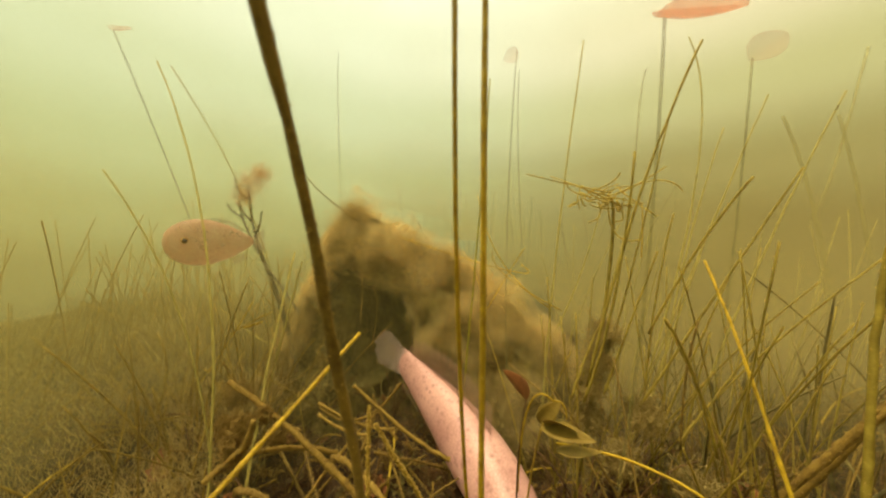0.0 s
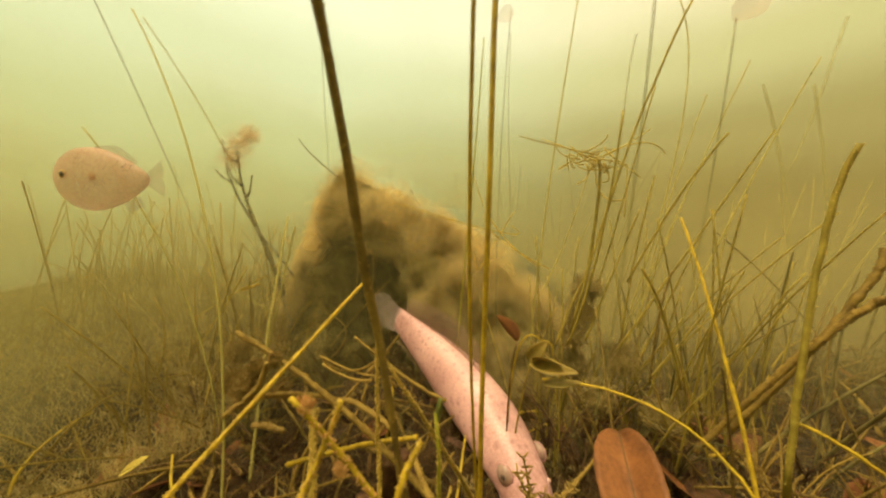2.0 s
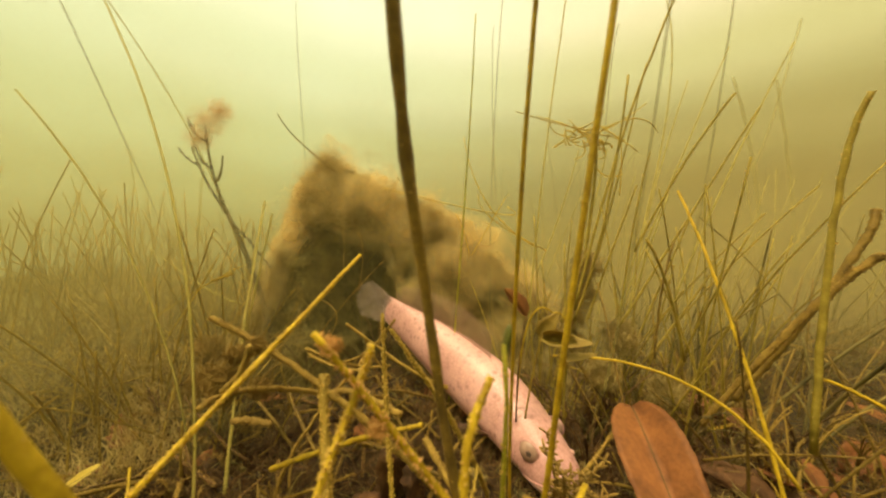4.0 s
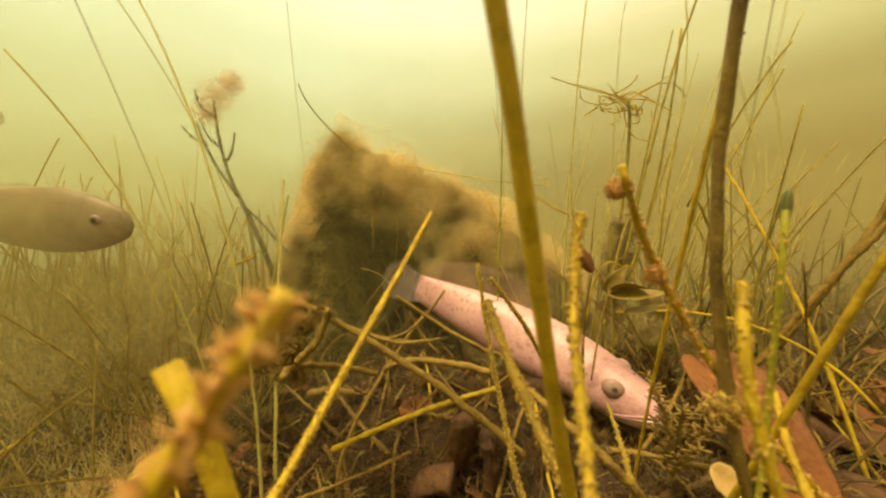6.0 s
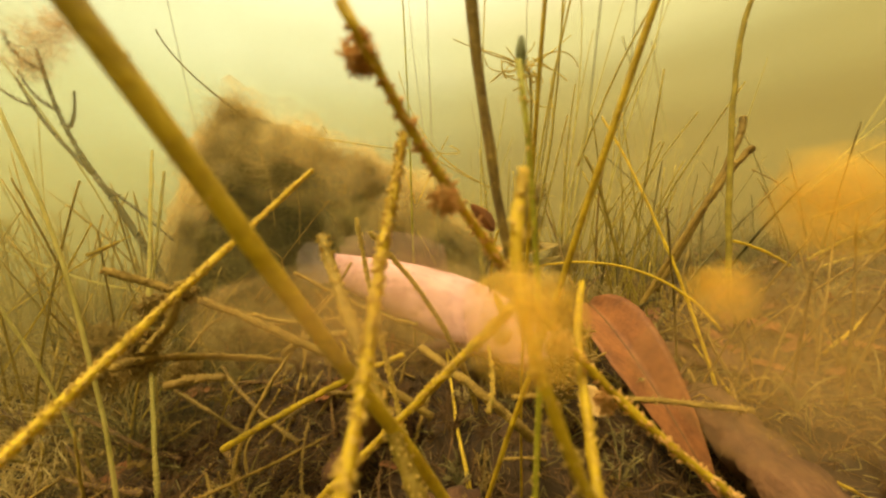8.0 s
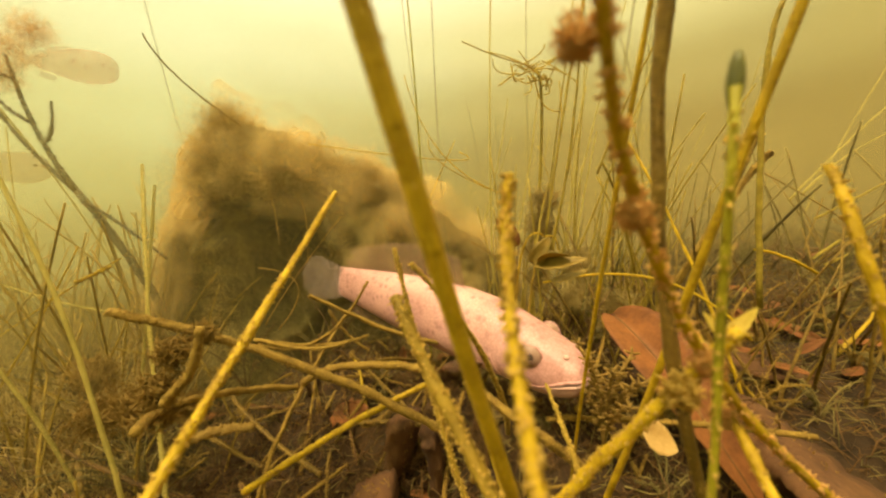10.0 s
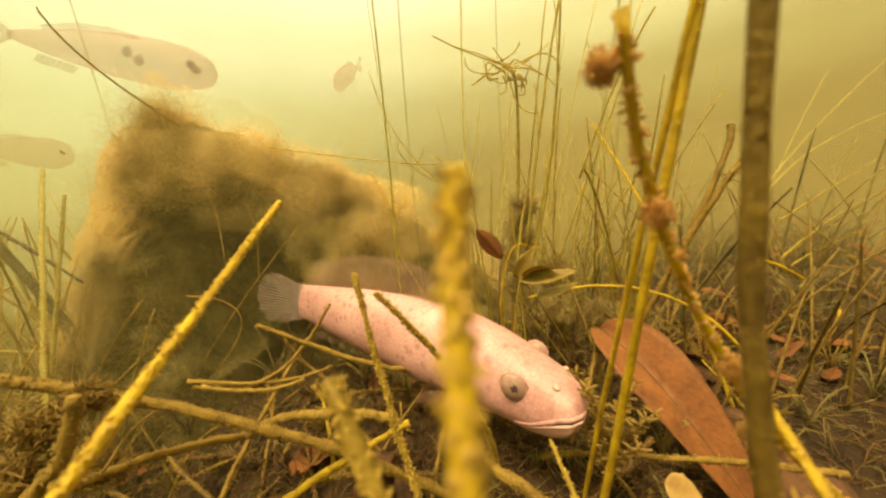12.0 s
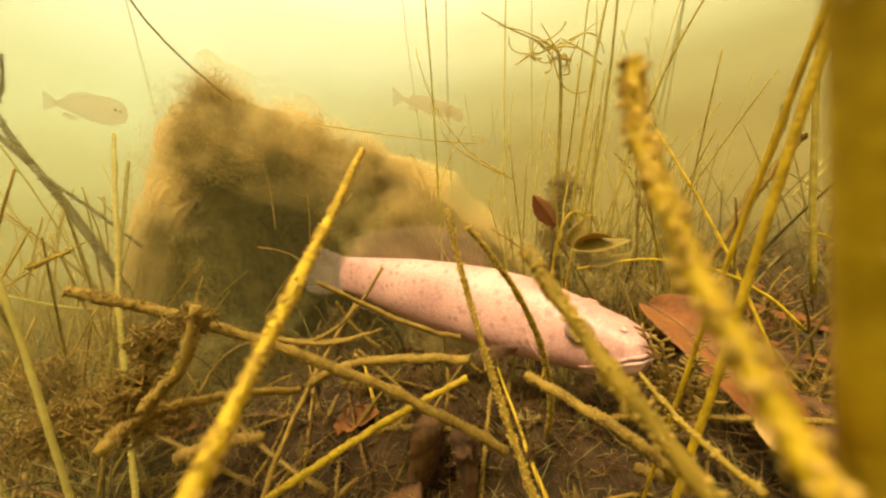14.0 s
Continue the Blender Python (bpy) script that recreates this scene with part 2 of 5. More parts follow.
def frames_along(pts):
    d = np.gradient(pts, axis=0)
    d /= np.linalg.norm(d, axis=1)[:, None] + 1e-12
    a = np.where(np.abs(d[:, 2:3]) > 0.9, [[1.0, 0, 0]], [[0, 0, 1.0]])
    u = np.cross(d, a)
    u /= np.linalg.norm(u, axis=1)[:, None] + 1e-12
    for i in range(1, len(u)):
        u[i] = u[i - 1] - d[i] * (u[i - 1] @ d[i])
        u[i] /= np.linalg.norm(u[i]) + 1e-12
    return d, u, np.cross(d, u)


def tube(shape, pts, radii, sides=7, rough=0.0, flat=1.0):
    """A closed tube along pts; rough: how uneven its skin is; flat: width over height."""
    pts = np.asarray(pts, float)
    radii = np.broadcast_to(np.asarray(radii, float), len(pts)) if np.ndim(radii) == 0 or len(radii) == len(pts) else np.linspace(radii[0], radii[-1], len(pts))
    d, u, w = frames_along(pts)
    ang = np.linspace(0, 2 * math.pi, sides, endpoint=False)
    r = radii[:, None] * (1 + rough * rng.uniform(-1, 1, (len(pts), sides)))
    ring = pts[:, None] + (u[:, None] * np.cos(ang)[:, None] * flat + w[:, None] * np.sin(ang)[:, None]) * r[..., None]
    verts = np.concatenate([ring.reshape(-1, 3), pts[:1], pts[-1:]])
    k = len(pts)
    faces = [(i * sides + j, i * sides + (j + 1) % sides, (i + 1) * sides + (j + 1) % sides, (i + 1) * sides + j) for i in range(k - 1) for j in range(sides)]
    faces += [(k * sides, (j + 1) % sides, j) for j in range(sides)]
    faces += [(k * sides + 1, (k - 1) * sides + j, (k - 1) * sides + (j + 1) % sides) for j in range(sides)]
    shape.add(verts, faces)


def tufts(shape, where, ways, lengths, width, curl=0.4):
    """Many small tapered, bent flecks (five vertices each, with thickness)."""
    where, ways = np.asarray(where, float), np.asarray(ways, float)
    n = len(where)
    lengths = np.broadcast_to(lengths, n)[:, None]
    side = np.cross(ways, rng.normal(size=(n, 3)))
    side /= np.linalg.norm(side, axis=1)[:, None] + 1e-9
    up = np.cross(side, ways)
    wd = np.broadcast_to(width, n)[:, None]
    mid = where + ways * lengths * 0.55 + up * lengths * curl * rng.uniform(-0.5, 0.5, (n, 1))
    tip = where + ways * lengths + up * lengths * curl * rng.uniform(-1, 1, (n, 1))
    verts = np.stack([where - side * wd, where + side * wd, where + up * wd, mid - side * wd * 0.8, mid + side * wd * 0.8, mid + up * wd * 0.8, tip], 1)
    base = (np.arange(n) * 7)[:, None]
    quads = np.array([(0, 1, 4, 3), (1, 2, 5, 4), (2, 0, 3, 5)])
    tris = np.array([(3, 4, 6), (4, 5, 6), (5, 3, 6)])
    faces = [tuple(q) for b in base for q in (b + quads)] + [tuple(q) for b in base for q in (b + tris)]
    shape.add(verts.reshape(-1, 3), faces)


def unit(v):
    return v / (np.linalg.norm(v, axis=-1, keepdims=True) + 1e-12)


def coat(shape, pts, radii, count, length, width=0.0009, lean=0.5):
    """Flecks of algae all along a stem."""
    pts = np.asarray(pts, float)
    d, u, w = frames_along(pts)
    i = rng.uniform(0, len(pts) - 1.001, count)
    k, fr = i.astype(int), (i % 1)[:, None]
    a = rng.uniform(0, 2 * math.pi, count)[:, None]
    out = u[k] * np.cos(a) + w[k] * np.sin(a)
    r = np.interp(i, np.arange(len(pts)), radii)[:, None]
    where = pts[k] * (1 - fr) + pts[k + 1] * fr + out * r * 0.85
    ways = unit(out + d[k] * lean * rng.normal(size=(count, 1)) + rng.normal(size=(count, 3)) * 0.3)
    tufts(shape, where, ways, length * rng.uniform(0.4, 1.3, count), width * rng.uniform(0.6, 1.4, count))


def stem(name, p, r, mat, label, fuzz=0, fuzz_len=0.004, fuzz_mat=None, rows=None, group="", sides=8, n=18, category="water plant", knots=0.06, fuzz_width=0.0005):
    """A plant with one stem from its root p[0] through p[1] to its tip p[2]; rows: (seconds, lean about x, lean about y, and any shift of the root) where it sways."""
    root = np.asarray(p[0], float)
    mat = STICK if category == "stick" and mat == OLIVE else mat
    pts = bow(*p, n=n) - root
    pts[1:-1] += rng.normal(size=(n - 2, 3)) * r[0] * 0.15
    if fuzz > 250:
        fine = np.linspace(0, n - 1, n * 3)
        pts, n = np.stack([np.interp(fine, np.arange(n), pts[:, k]) for k in range(3)], 1), n * 3
        knots = 0.16
    radii = np.linspace(r[0], r[1], n) * (1 + rng.uniform(-knots, knots, n))
    sh = Shape()
    tube(sh, pts, radii, sides, 0.15 if fuzz > 250 else 0.06)
    if not fuzz:
        ob = thing(name, sh.mesh(name, mat), root, label, category, group)
    else:
        ob = thing(name, None, root, label, category, group)
        part("wood" if category in ("stick", "twig", "root") else "stem", sh, mat, ob)
        fz = Shape()
        coat(fz, pts, radii, fuzz, fuzz_len * 0.75, fuzz_width * 1.2)
        tagged(part("algae_coat", fz, fuzz_mat or (TAN if category in ("stick", "root") else COAT), ob, "fuzzy tan algae growing on it"), kind="stuff")
    if rows:
        SWAYS.append((ob, root, rows))
    return ob


SWAYS = []
# ---- the pond bed ----
def bed_height(x, y):
    """The bed: a heap of litter under the fish, a hump beside it, banks to both sides, and low waves of silt."""
    ax, ay, bx, by = 0.0, 0.56, 0.30, 0.26
    s = min(1.0, max(0.0, ((x - ax) * (bx - ax) + (y - ay) * (by - ay)) / ((bx - ax) ** 2 + (by - ay) ** 2)))
    d = math.hypot(x - ax - s * (bx - ax), y - ay - s * (by - ay))
    z = 0.095 * math.exp(-((d / 0.105) ** 2))
    z += 0.10 * math.exp(-(((x - 0.50) / 0.20) ** 2) - ((y - 0.42) / 0.22) ** 2)
    z += 0.07 * math.exp(-(((x + 0.42) / 0.25) ** 2) - ((y - 0.55) / 0.25) ** 2)
    rise = min(1.0, max(0.0, (x - 0.46) / 0.50))
    z += 0.19 * rise * rise * (3 - 2 * rise) * math.exp(-(((y - 0.55) / 0.45) ** 4))
    rise = min(1.0, max(0.0, (-0.36 - x) / 0.45))
    z += 0.12 * rise * rise * (3 - 2 * rise) * math.exp(-(((y - 0.60) / 0.40) ** 4))
    far = min(1.0, max(0.0, (math.hypot(x, y) - 0.9) / 2.5))
    z += 0.12 * far * far
    z += 0.030 * noise.noise((x * 4, y * 4, 0.3)) + 0.016 * noise.noise((x * 13, y * 13, 1.7)) + 0.006 * noise.noise((x * 40, y * 40, 4.1))
    near = math.exp(-((math.hypot(x - 0.05, y - 0.33) / 0.35) ** 2))
    z += near * (0.030 * noise.noise((x * 19, y * 19, 7.7)) + 0.012 * noise.noise((x * 55, y * 55, 2.2)))
    return z


def bed():
    n = 190
    s = np.linspace(-1, 1, n)
    side = np.sign(s) * (np.abs(s) * 0.55 + 14.0 * np.abs(s) ** 5)
    verts = [(x, y + 0.35, bed_height(x, y + 0.35)) for y in side for x in side]
    faces = [(j * n + i, j * n + i + 1, (j + 1) * n + i + 1, (j + 1) * n + i) for j in range(n - 1) for i in range(n - 1)]
    sh = Shape()
    sh.add(verts, faces)
    thing("ground", sh.mesh("ground", MUD), label="brown silty pond bed with uneven heaps of litter", category="pond bed", kind="structure")


RIDGE_X = (-0.46, -0.40, -0.355, -0.32, -0.285, -0.245, -0.195, -0.15, -0.06, 0.02, 0.11, 0.20, 0.29, 0.38)
RIDGE_Z = (0.05, 0.10, 0.17, 0.26, 0.38, 0.475, 0.53, 0.52, 0.465, 0.425, 0.38, 0.325, 0.26, 0.16)


def mound_point(x, v, back=1.0):
    """A point on the heap: v = 0 on the ridge, 1 at the foot; back: -1 on the side turned away."""
    top = float(np.interp(x, RIDGE_X, RIDGE_Z)) + 0.016 * noise.noise((x * 17, 3.1, 0.4)) + 0.008 * noise.noise((x * 45, 8.1, 0.4))
    z = top * (1 - v) - 0.03 * v
    reach = 0.115 * v ** 0.75 * (1.0 if x < -0.10 else 0.75)
    ridge = 0.665 + 0.035 * min(1.0, max(0.0, (x + 0.10) / 0.15))
    y = ridge - back * reach * (1.0 if back > 0 else 4.0)
    lump = 0.036 * noise.noise((x * 9, z * 8, 2.0)) + 0.022 * noise.noise((x * 22, z * 18, 5.0)) + 0.010 * noise.noise((x * 55, z * 50, 7.0))
    y -= back * lump * min(1.0, v * 5)
    if back > 0:
        edge = 0.018 * noise.noise((x * 30, z * 30, 1.0))
        hollow = math.exp(-((abs(x + 0.118 + 0.20 * (z - 0.25)) / (0.074 + edge)) ** 4) - (abs(z - 0.230) / (0.118 + edge)) ** 4)
        low = math.exp(-((x + 0.02) / 0.11) ** 4 - ((z - 0.06) / 0.11) ** 4)
        y += 0.34 * max(hollow, 0.7 * low)
    return x + 0.010 * noise.noise((x * 30, z * 30, 9.0)), y, z


def mound():
    """The heap of filamentous algae behind the fish, hung over a leaning twig, with a dark hollow in its side."""
    cols, rows = 150, 64
    xs = np.linspace(RIDGE_X[0], RIDGE_X[-1], cols)
    vs = np.concatenate([np.linspace(1, 0, rows // 3)[:-1], np.linspace(0, 1, rows)])
    verts = [mound_point(x, v, -1.0 if i < rows // 3 - 1 else 1.0) for x in xs for i, v in enumerate(vs)]
    k = len(vs)
    sh = Shape()
    sh.add(verts, [(i * k + j, (i + 1) * k + j, (i + 1) * k + j + 1, i * k + j + 1) for i in range(cols - 1) for j in range(k - 1)])
    ob = thing("algae_mound", sh.mesh("algae_mound", MOUND), label="tall heap of olive filamentous algae with a dark hollow", category="algae")
    # pale fur and wisps also paint the lit outside; the bare hollow stays dark
    for name, count, low, high, short, long, width, mat, off, label in (
            ("fur", 46000, 0.0, 1.0, 0.006, 0.024, 0.00034, MOSS, 0.002, "furry olive surface"),
            ("hanging_algae", 9000, 0.05, 0.95, 0.018, 0.055, 0.00030, TAN, 0.004, "tan strands hanging down the heap"),
            ("loose_algae", 42000, 0.0, 0.34, 0.010, 0.036, 0.00022, WISP, 0.022, "loose pale cloud of algae filaments")):
        at, ways = [], []
        for x, v, r in zip(rng.uniform(RIDGE_X[0], RIDGE_X[-1], count), rng.uniform(low, high, count), rng.uniform(0, 1, count)):
            if name == "loose_algae":
                v = v * v * 2.2
                if noise.noise((x * 11, v * 5, 4.4)) < -0.12 + 0.5 * r - 0.25 or x > 0.16:
                    continue
            x, y, z = mound_point(x, v)
            if y > 0.655 and v > 0.14 or name == "hanging_algae" and noise.noise((x * 14, z * 12, 6.6)) < 0.02:
                continue
            at.append((x, y, z))
            ways.append((0, -0.45 if v > 0.1 else -0.1, -0.9 if name == "hanging_algae" else 0.5 * (0.3 - v)))
        at, ways = np.array(at), np.array(ways)
        ways = unit(ways + rng.normal(size=ways.shape) * (0.25 if name == "hanging_algae" else 0.5))
        fz = Shape()
        tufts(fz, at + np.abs(rng.normal(size=(len(at), 1))) * off * unit(rng.normal(size=at.shape) + [0, -0.3, 0.6]), ways, rng.uniform(short, long, len(at)), width, 1.1)
        tagged(part(name, fz, mat, ob, label), kind="stuff")
    # shells added for the silt and the golden haze about the ridge
    for grow in (0.010, 0.022, 0.034, 0.048):
        cx, cv = 70, 26
        xs, vs = np.linspace(RIDGE_X[2], RIDGE_X[-1], cx), np.concatenate([np.linspace(0.3, 0.0, 8)[:-1], np.linspace(0, 0.55, cv)])
        puff = []
        for x in xs:
            for i, v in enumerate(vs * np.interp(x, (-0.30, -0.22, -0.04, 0.06), (1.5, 0.60, 0.60, 1.6))):
                q = np.array(mound_point(x, v, -1.0 if i < 7 else 1.0))
                q[1] = min(q[1], 0.67) if i >= 7 else q[1]
                away = unit(np.array([(x + 0.17) * 1.2, -0.7 * min(1, v * 4) if i >= 7 else 0.5 * v, 1.0 - v]))
                puff.append(q + away * grow * (1 + 0.9 * noise.noise(Vector(q * 8 + grow * 90))))
        k = len(vs)
        cloud = Shape()
        cloud.add(puff, [(i * k + j, (i + 1) * k + j, (i + 1) * k + j + 1, i * k + j + 1) for i in range(cx - 1) for j in range(k - 1)])
        tagged(part("silt_cloud", cloud, CLOUD, ob, "thin tan shells for silt and haze about the heap"), kind="stuff")


def murk():
    """A backdrop wall for the murk in which all is lost: the water's light painted as plain emission, paler to one
    side.
    """
    m = bpy.data.materials.new("murk")
    m.use_nodes = True
    n, l = m.node_tree.nodes, m.node_tree.links
    n.clear()
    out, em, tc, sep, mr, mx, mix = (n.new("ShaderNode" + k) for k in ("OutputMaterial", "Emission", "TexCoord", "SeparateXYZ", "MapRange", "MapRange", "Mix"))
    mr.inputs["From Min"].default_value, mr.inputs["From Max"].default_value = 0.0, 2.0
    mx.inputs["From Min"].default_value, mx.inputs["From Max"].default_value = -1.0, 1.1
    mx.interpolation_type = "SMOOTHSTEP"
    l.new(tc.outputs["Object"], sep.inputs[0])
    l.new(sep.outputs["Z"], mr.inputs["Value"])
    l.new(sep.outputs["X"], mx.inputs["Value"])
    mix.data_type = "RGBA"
    # emission colours carry the haze and the light's fall-off from surface to bed
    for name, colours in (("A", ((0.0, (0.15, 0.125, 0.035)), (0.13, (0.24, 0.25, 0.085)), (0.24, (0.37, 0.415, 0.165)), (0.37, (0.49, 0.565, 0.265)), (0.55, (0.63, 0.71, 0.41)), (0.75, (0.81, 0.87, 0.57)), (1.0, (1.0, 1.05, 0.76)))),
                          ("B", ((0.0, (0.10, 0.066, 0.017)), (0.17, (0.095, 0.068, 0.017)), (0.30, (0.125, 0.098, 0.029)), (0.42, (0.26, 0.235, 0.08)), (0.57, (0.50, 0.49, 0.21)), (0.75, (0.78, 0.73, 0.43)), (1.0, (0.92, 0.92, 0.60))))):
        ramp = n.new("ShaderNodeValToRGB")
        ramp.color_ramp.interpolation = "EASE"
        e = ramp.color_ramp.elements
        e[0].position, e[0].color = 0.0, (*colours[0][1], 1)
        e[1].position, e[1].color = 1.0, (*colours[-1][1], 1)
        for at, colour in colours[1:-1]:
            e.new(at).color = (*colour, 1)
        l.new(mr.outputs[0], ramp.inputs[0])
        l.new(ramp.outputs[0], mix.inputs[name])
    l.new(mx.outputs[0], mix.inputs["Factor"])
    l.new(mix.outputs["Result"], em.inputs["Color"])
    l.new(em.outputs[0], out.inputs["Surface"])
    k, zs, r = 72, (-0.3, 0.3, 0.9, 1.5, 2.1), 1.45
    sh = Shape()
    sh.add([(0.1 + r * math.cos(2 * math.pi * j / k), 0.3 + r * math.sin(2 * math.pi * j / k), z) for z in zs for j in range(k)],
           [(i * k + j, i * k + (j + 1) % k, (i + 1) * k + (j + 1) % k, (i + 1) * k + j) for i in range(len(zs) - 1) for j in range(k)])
    thing("backdrop", sh.mesh("backdrop", m), label="backdrop painted with the yellow-green glow of turbid water", category="water", kind="structure")


def haze_sheet(r, cx=0.30):
    """One added sheet that stands in for haze, round the whole place but for the inside of the algae heap."""
    k, zs = 144, np.linspace(-0.05, 2.1, 30)
    verts = [((r + 0.03 * noise.noise((math.cos(a) * 3, math.sin(a) * 3, z * 3 + r * 9))) * math.cos(a) + cx, (r + 0.03 * noise.noise((math.cos(a) * 3, math.sin(a) * 3, z * 3 + r * 9))) * math.sin(a) + 0.02, z)
             for z in zs for a in np.linspace(0, 2 * math.pi, k, endpoint=False)]
    sh = Shape()
    def inside(x, y, z):
        top = float(np.interp(x, RIDGE_X, RIDGE_Z, 0.0, 0.0)) - 0.02
        return z < top and y > 0.67 - 0.115 * max(0.0, 1 - z / top) ** 0.75

    dry = [inside(*q) for q in verts]
    faces = [(i * k + j, i * k + (j + 1) % k, (i + 1) * k + (j + 1) % k, (i + 1) * k + j) for i in range(len(zs) - 1) for j in range(k)]
    sh.add(verts, [f for f in faces if not any(dry[i] for i in f)])
    thing("water", sh.mesh("water", VEIL), label="see-through sheet standing in for the haze of silty water", category="water", kind="structure")


bed()
mound()
murk()
# haze built up from nested sheets, most of them beyond the fish
for layer in (0.60, 0.80, 0.83, 0.86, 0.90, 0.95, 1.01, 1.08, 1.16, 1.25):
    haze_sheet(layer)
# ---- the resting fish ----
FISH_LEN = 0.386
PROFILE = np.array([  # from the snout: place, half height above, half height below, half width
    (0.000, 0.010, 0.010, 0.014), (0.006, 0.032, 0.030, 0.040), (0.02, 0.049, 0.045, 0.060), (0.05, 0.065, 0.056, 0.074), (0.09, 0.079, 0.065, 0.082),
    (0.14, 0.091, 0.074, 0.088), (0.21, 0.106, 0.088, 0.097), (0.30, 0.118, 0.102, 0.102), (0.42, 0.124, 0.112, 0.100), (0.55, 0.121, 0.112, 0.089),
    (0.70, 0.108, 0.100, 0.068), (0.85, 0.087, 0.082, 0.043), (0.95, 0.072, 0.068, 0.024), (1.00, 0.064, 0.061, 0.012)])


def fish_spine(s):
    """The spine in the fish's own space: s = 0 at the snout, 1 at the root of the tail, which is the origin."""
    return np.array([FISH_LEN * (1 - s), 0.022 * math.sin(math.pi * s) - 0.022 * max(0.0, 1 - s / 0.40) ** 2, -0.004 * math.sin(math.pi * s) + 0.004 * (1 - s) ** 2 + 0.006 * max(0.0, 1 - s / 0.12) ** 2])


def fish_section(s):
    return [float(np.interp(s, PROFILE[:, 0], PROFILE[:, k])) * FISH_LEN for k in (1, 2, 3)]


def fish_skin(s, a):
    """A point on the skin: a = 0 on the far flank, 90 degrees on the back, 180 on the near flank."""
    up, down, wide = fish_section(s)
    c, sn = math.cos(a), math.sin(a)
    x, y, z = fish_spine(s)
    return (x, y + wide * abs(c) ** 0.9 * math.copysign(1, c), z + (up if sn > 0 else down) * abs(sn) ** 0.95 * math.copysign(1, sn))


def resting_fish():
    fish = thing("snakehead_fish", None, (0.002, 0.545, 0.236), "pinkish long-bodied fish resting among weed stems", "fish")
    body = Shape()
    ss = np.concatenate([np.linspace(0, 0.1, 14), np.linspace(0.115, 1, 52)])
    k = 40
    verts = [fish_skin(s, 2 * math.pi * j / k) for s in ss for j in range(k)]
    faces = [(i * k + j, i * k + (j + 1) % k, (i + 1) * k + (j + 1) % k, (i + 1) * k + j) for i in range(len(ss) - 1) for j in range(k)]
    faces += [tuple(range(k))[::-1], tuple(range((len(ss) - 1) * k, len(ss) * k))]
    body.add(verts, faces)
    part("body", body, SKIN, fish, "pink scaly skin with small dark flecks")
    for side in (-1, 1):
        a = math.pi - 0.40 if side < 0 else 0.56
        c = np.array(fish_skin(0.135, a))
        eye = Shape()
        ball(eye, c + [0.0, side * 0.0010, 0.0004], (0.0112, 0.0068, 0.0112))
        e = part("eye", eye, IRIS, fish, "large brown eye")
        pup = Shape()
        ball(pup, c + [0.0006, side * 0.0046, 0.0008], (0.0068, 0.0032, 0.0068))
        part("pupil", pup, PUPIL, e)
        rim = Shape()
        t = np.linspace(0, 2 * math.pi, 24)
        tube(rim, np.stack([c[0] + 0.0114 * np.cos(t), c[1] + side * (0.0008 + 0.0012 * np.sin(t)), c[2] + 0.0114 * np.sin(t)], 1), 0.0010, 6)
        part("eye_rim", rim, SKIN, e)
    def mouth(q, drop, out):
        p = np.array(fish_skin(0.003 + 0.125 * abs(q) ** 1.4, -drop if q > 0 else math.pi + drop))
        return p + unit(p - np.array(fish_spine(0.12))) * out

    def gape(q):
        return -0.32 + 0.92 * abs(q) ** 1.2 + 0.04 * math.sin(abs(q) * 9)

    qs = np.linspace(-1, 1, 41)
    for name, off, size, mat, label in (("upper_lip", -0.11, 0.0017, SKIN, ""), ("lower_lip", 0.13, 0.0019, BELLY, "thick pale lip"), ("mouth_line", 0.0, 0.0013, PUPIL, "dark gap of the closed mouth")):
        lip = Shape()
        tube(lip, [mouth(q, gape(q) + off * (1 - 0.75 * abs(q)), 0.0004 if name == "mouth_line" else 0.0002) for q in qs], size * (1 - 0.65 * np.abs(qs) ** 2), 9, 0.10)
        part(name, lip, mat, fish, label)
    jaw, m = Shape(), 9
    grid = []
    for q in qs:
        for k in range(m):
            v = k / (m - 1)
            p = np.array(fish_skin(0.003 + 0.125 * abs(q) ** 1.4 + 0.05 * v, (lambda d: -d if q > 0 else math.pi + d)((gape(q) + 0.12) * (1 - v) + 1.5 * v)))
            grid.append(p + unit(p - np.array(fish_spine(0.14))) * 0.0010 * math.sin(math.pi * min(1, v + 0.15)))
    jaw.add(grid, [(i * m + k, (i + 1) * m + k, (i + 1) * m + k + 1, i * m + k + 1) for i in range(len(qs) - 1) for k in range(m - 1)])
    part("lower_jaw", jaw, BELLY, fish, "pale underside of the lower jaw")
    for q in (-1, 1):
        nos = Shape()
        ball(nos, np.array(fish_skin(0.055, math.pi / 2 + q * 0.62)), (0.003, 0.003, 0.002))
        part("nostril", nos, BELLY, fish)
    for side in (0, 1):
        gill = Shape()
        pts = [np.array(fish_skin(0.235 + 0.035 * math.sin((b + 0.3) * 1.6), (math.pi - b) if side == 0 else b)) for b in np.linspace(-0.9, 0.75, 18)]
        tube(gill, pts, 0.0008, 6)
        part("gill_cover_edge", gill, SKIN, fish, "raised edge of the gill cover")
    # fins: a thin membrane with rays
    fin(fish, "dorsal_fin", lambda q: (np.array(fish_skin(0.42 + 0.53 * q, math.pi / 2)) - [0, 0, 0.002], np.array([-0.30 - 0.35 * q, -0.10, 1.0]), 0.044 * (0.55 + 0.6 * math.sin(math.pi * min(1, 0.2 + 0.75 * q))) * (1 if q < 0.93 else 0.6)), 46, FIN, None, 0.00065)
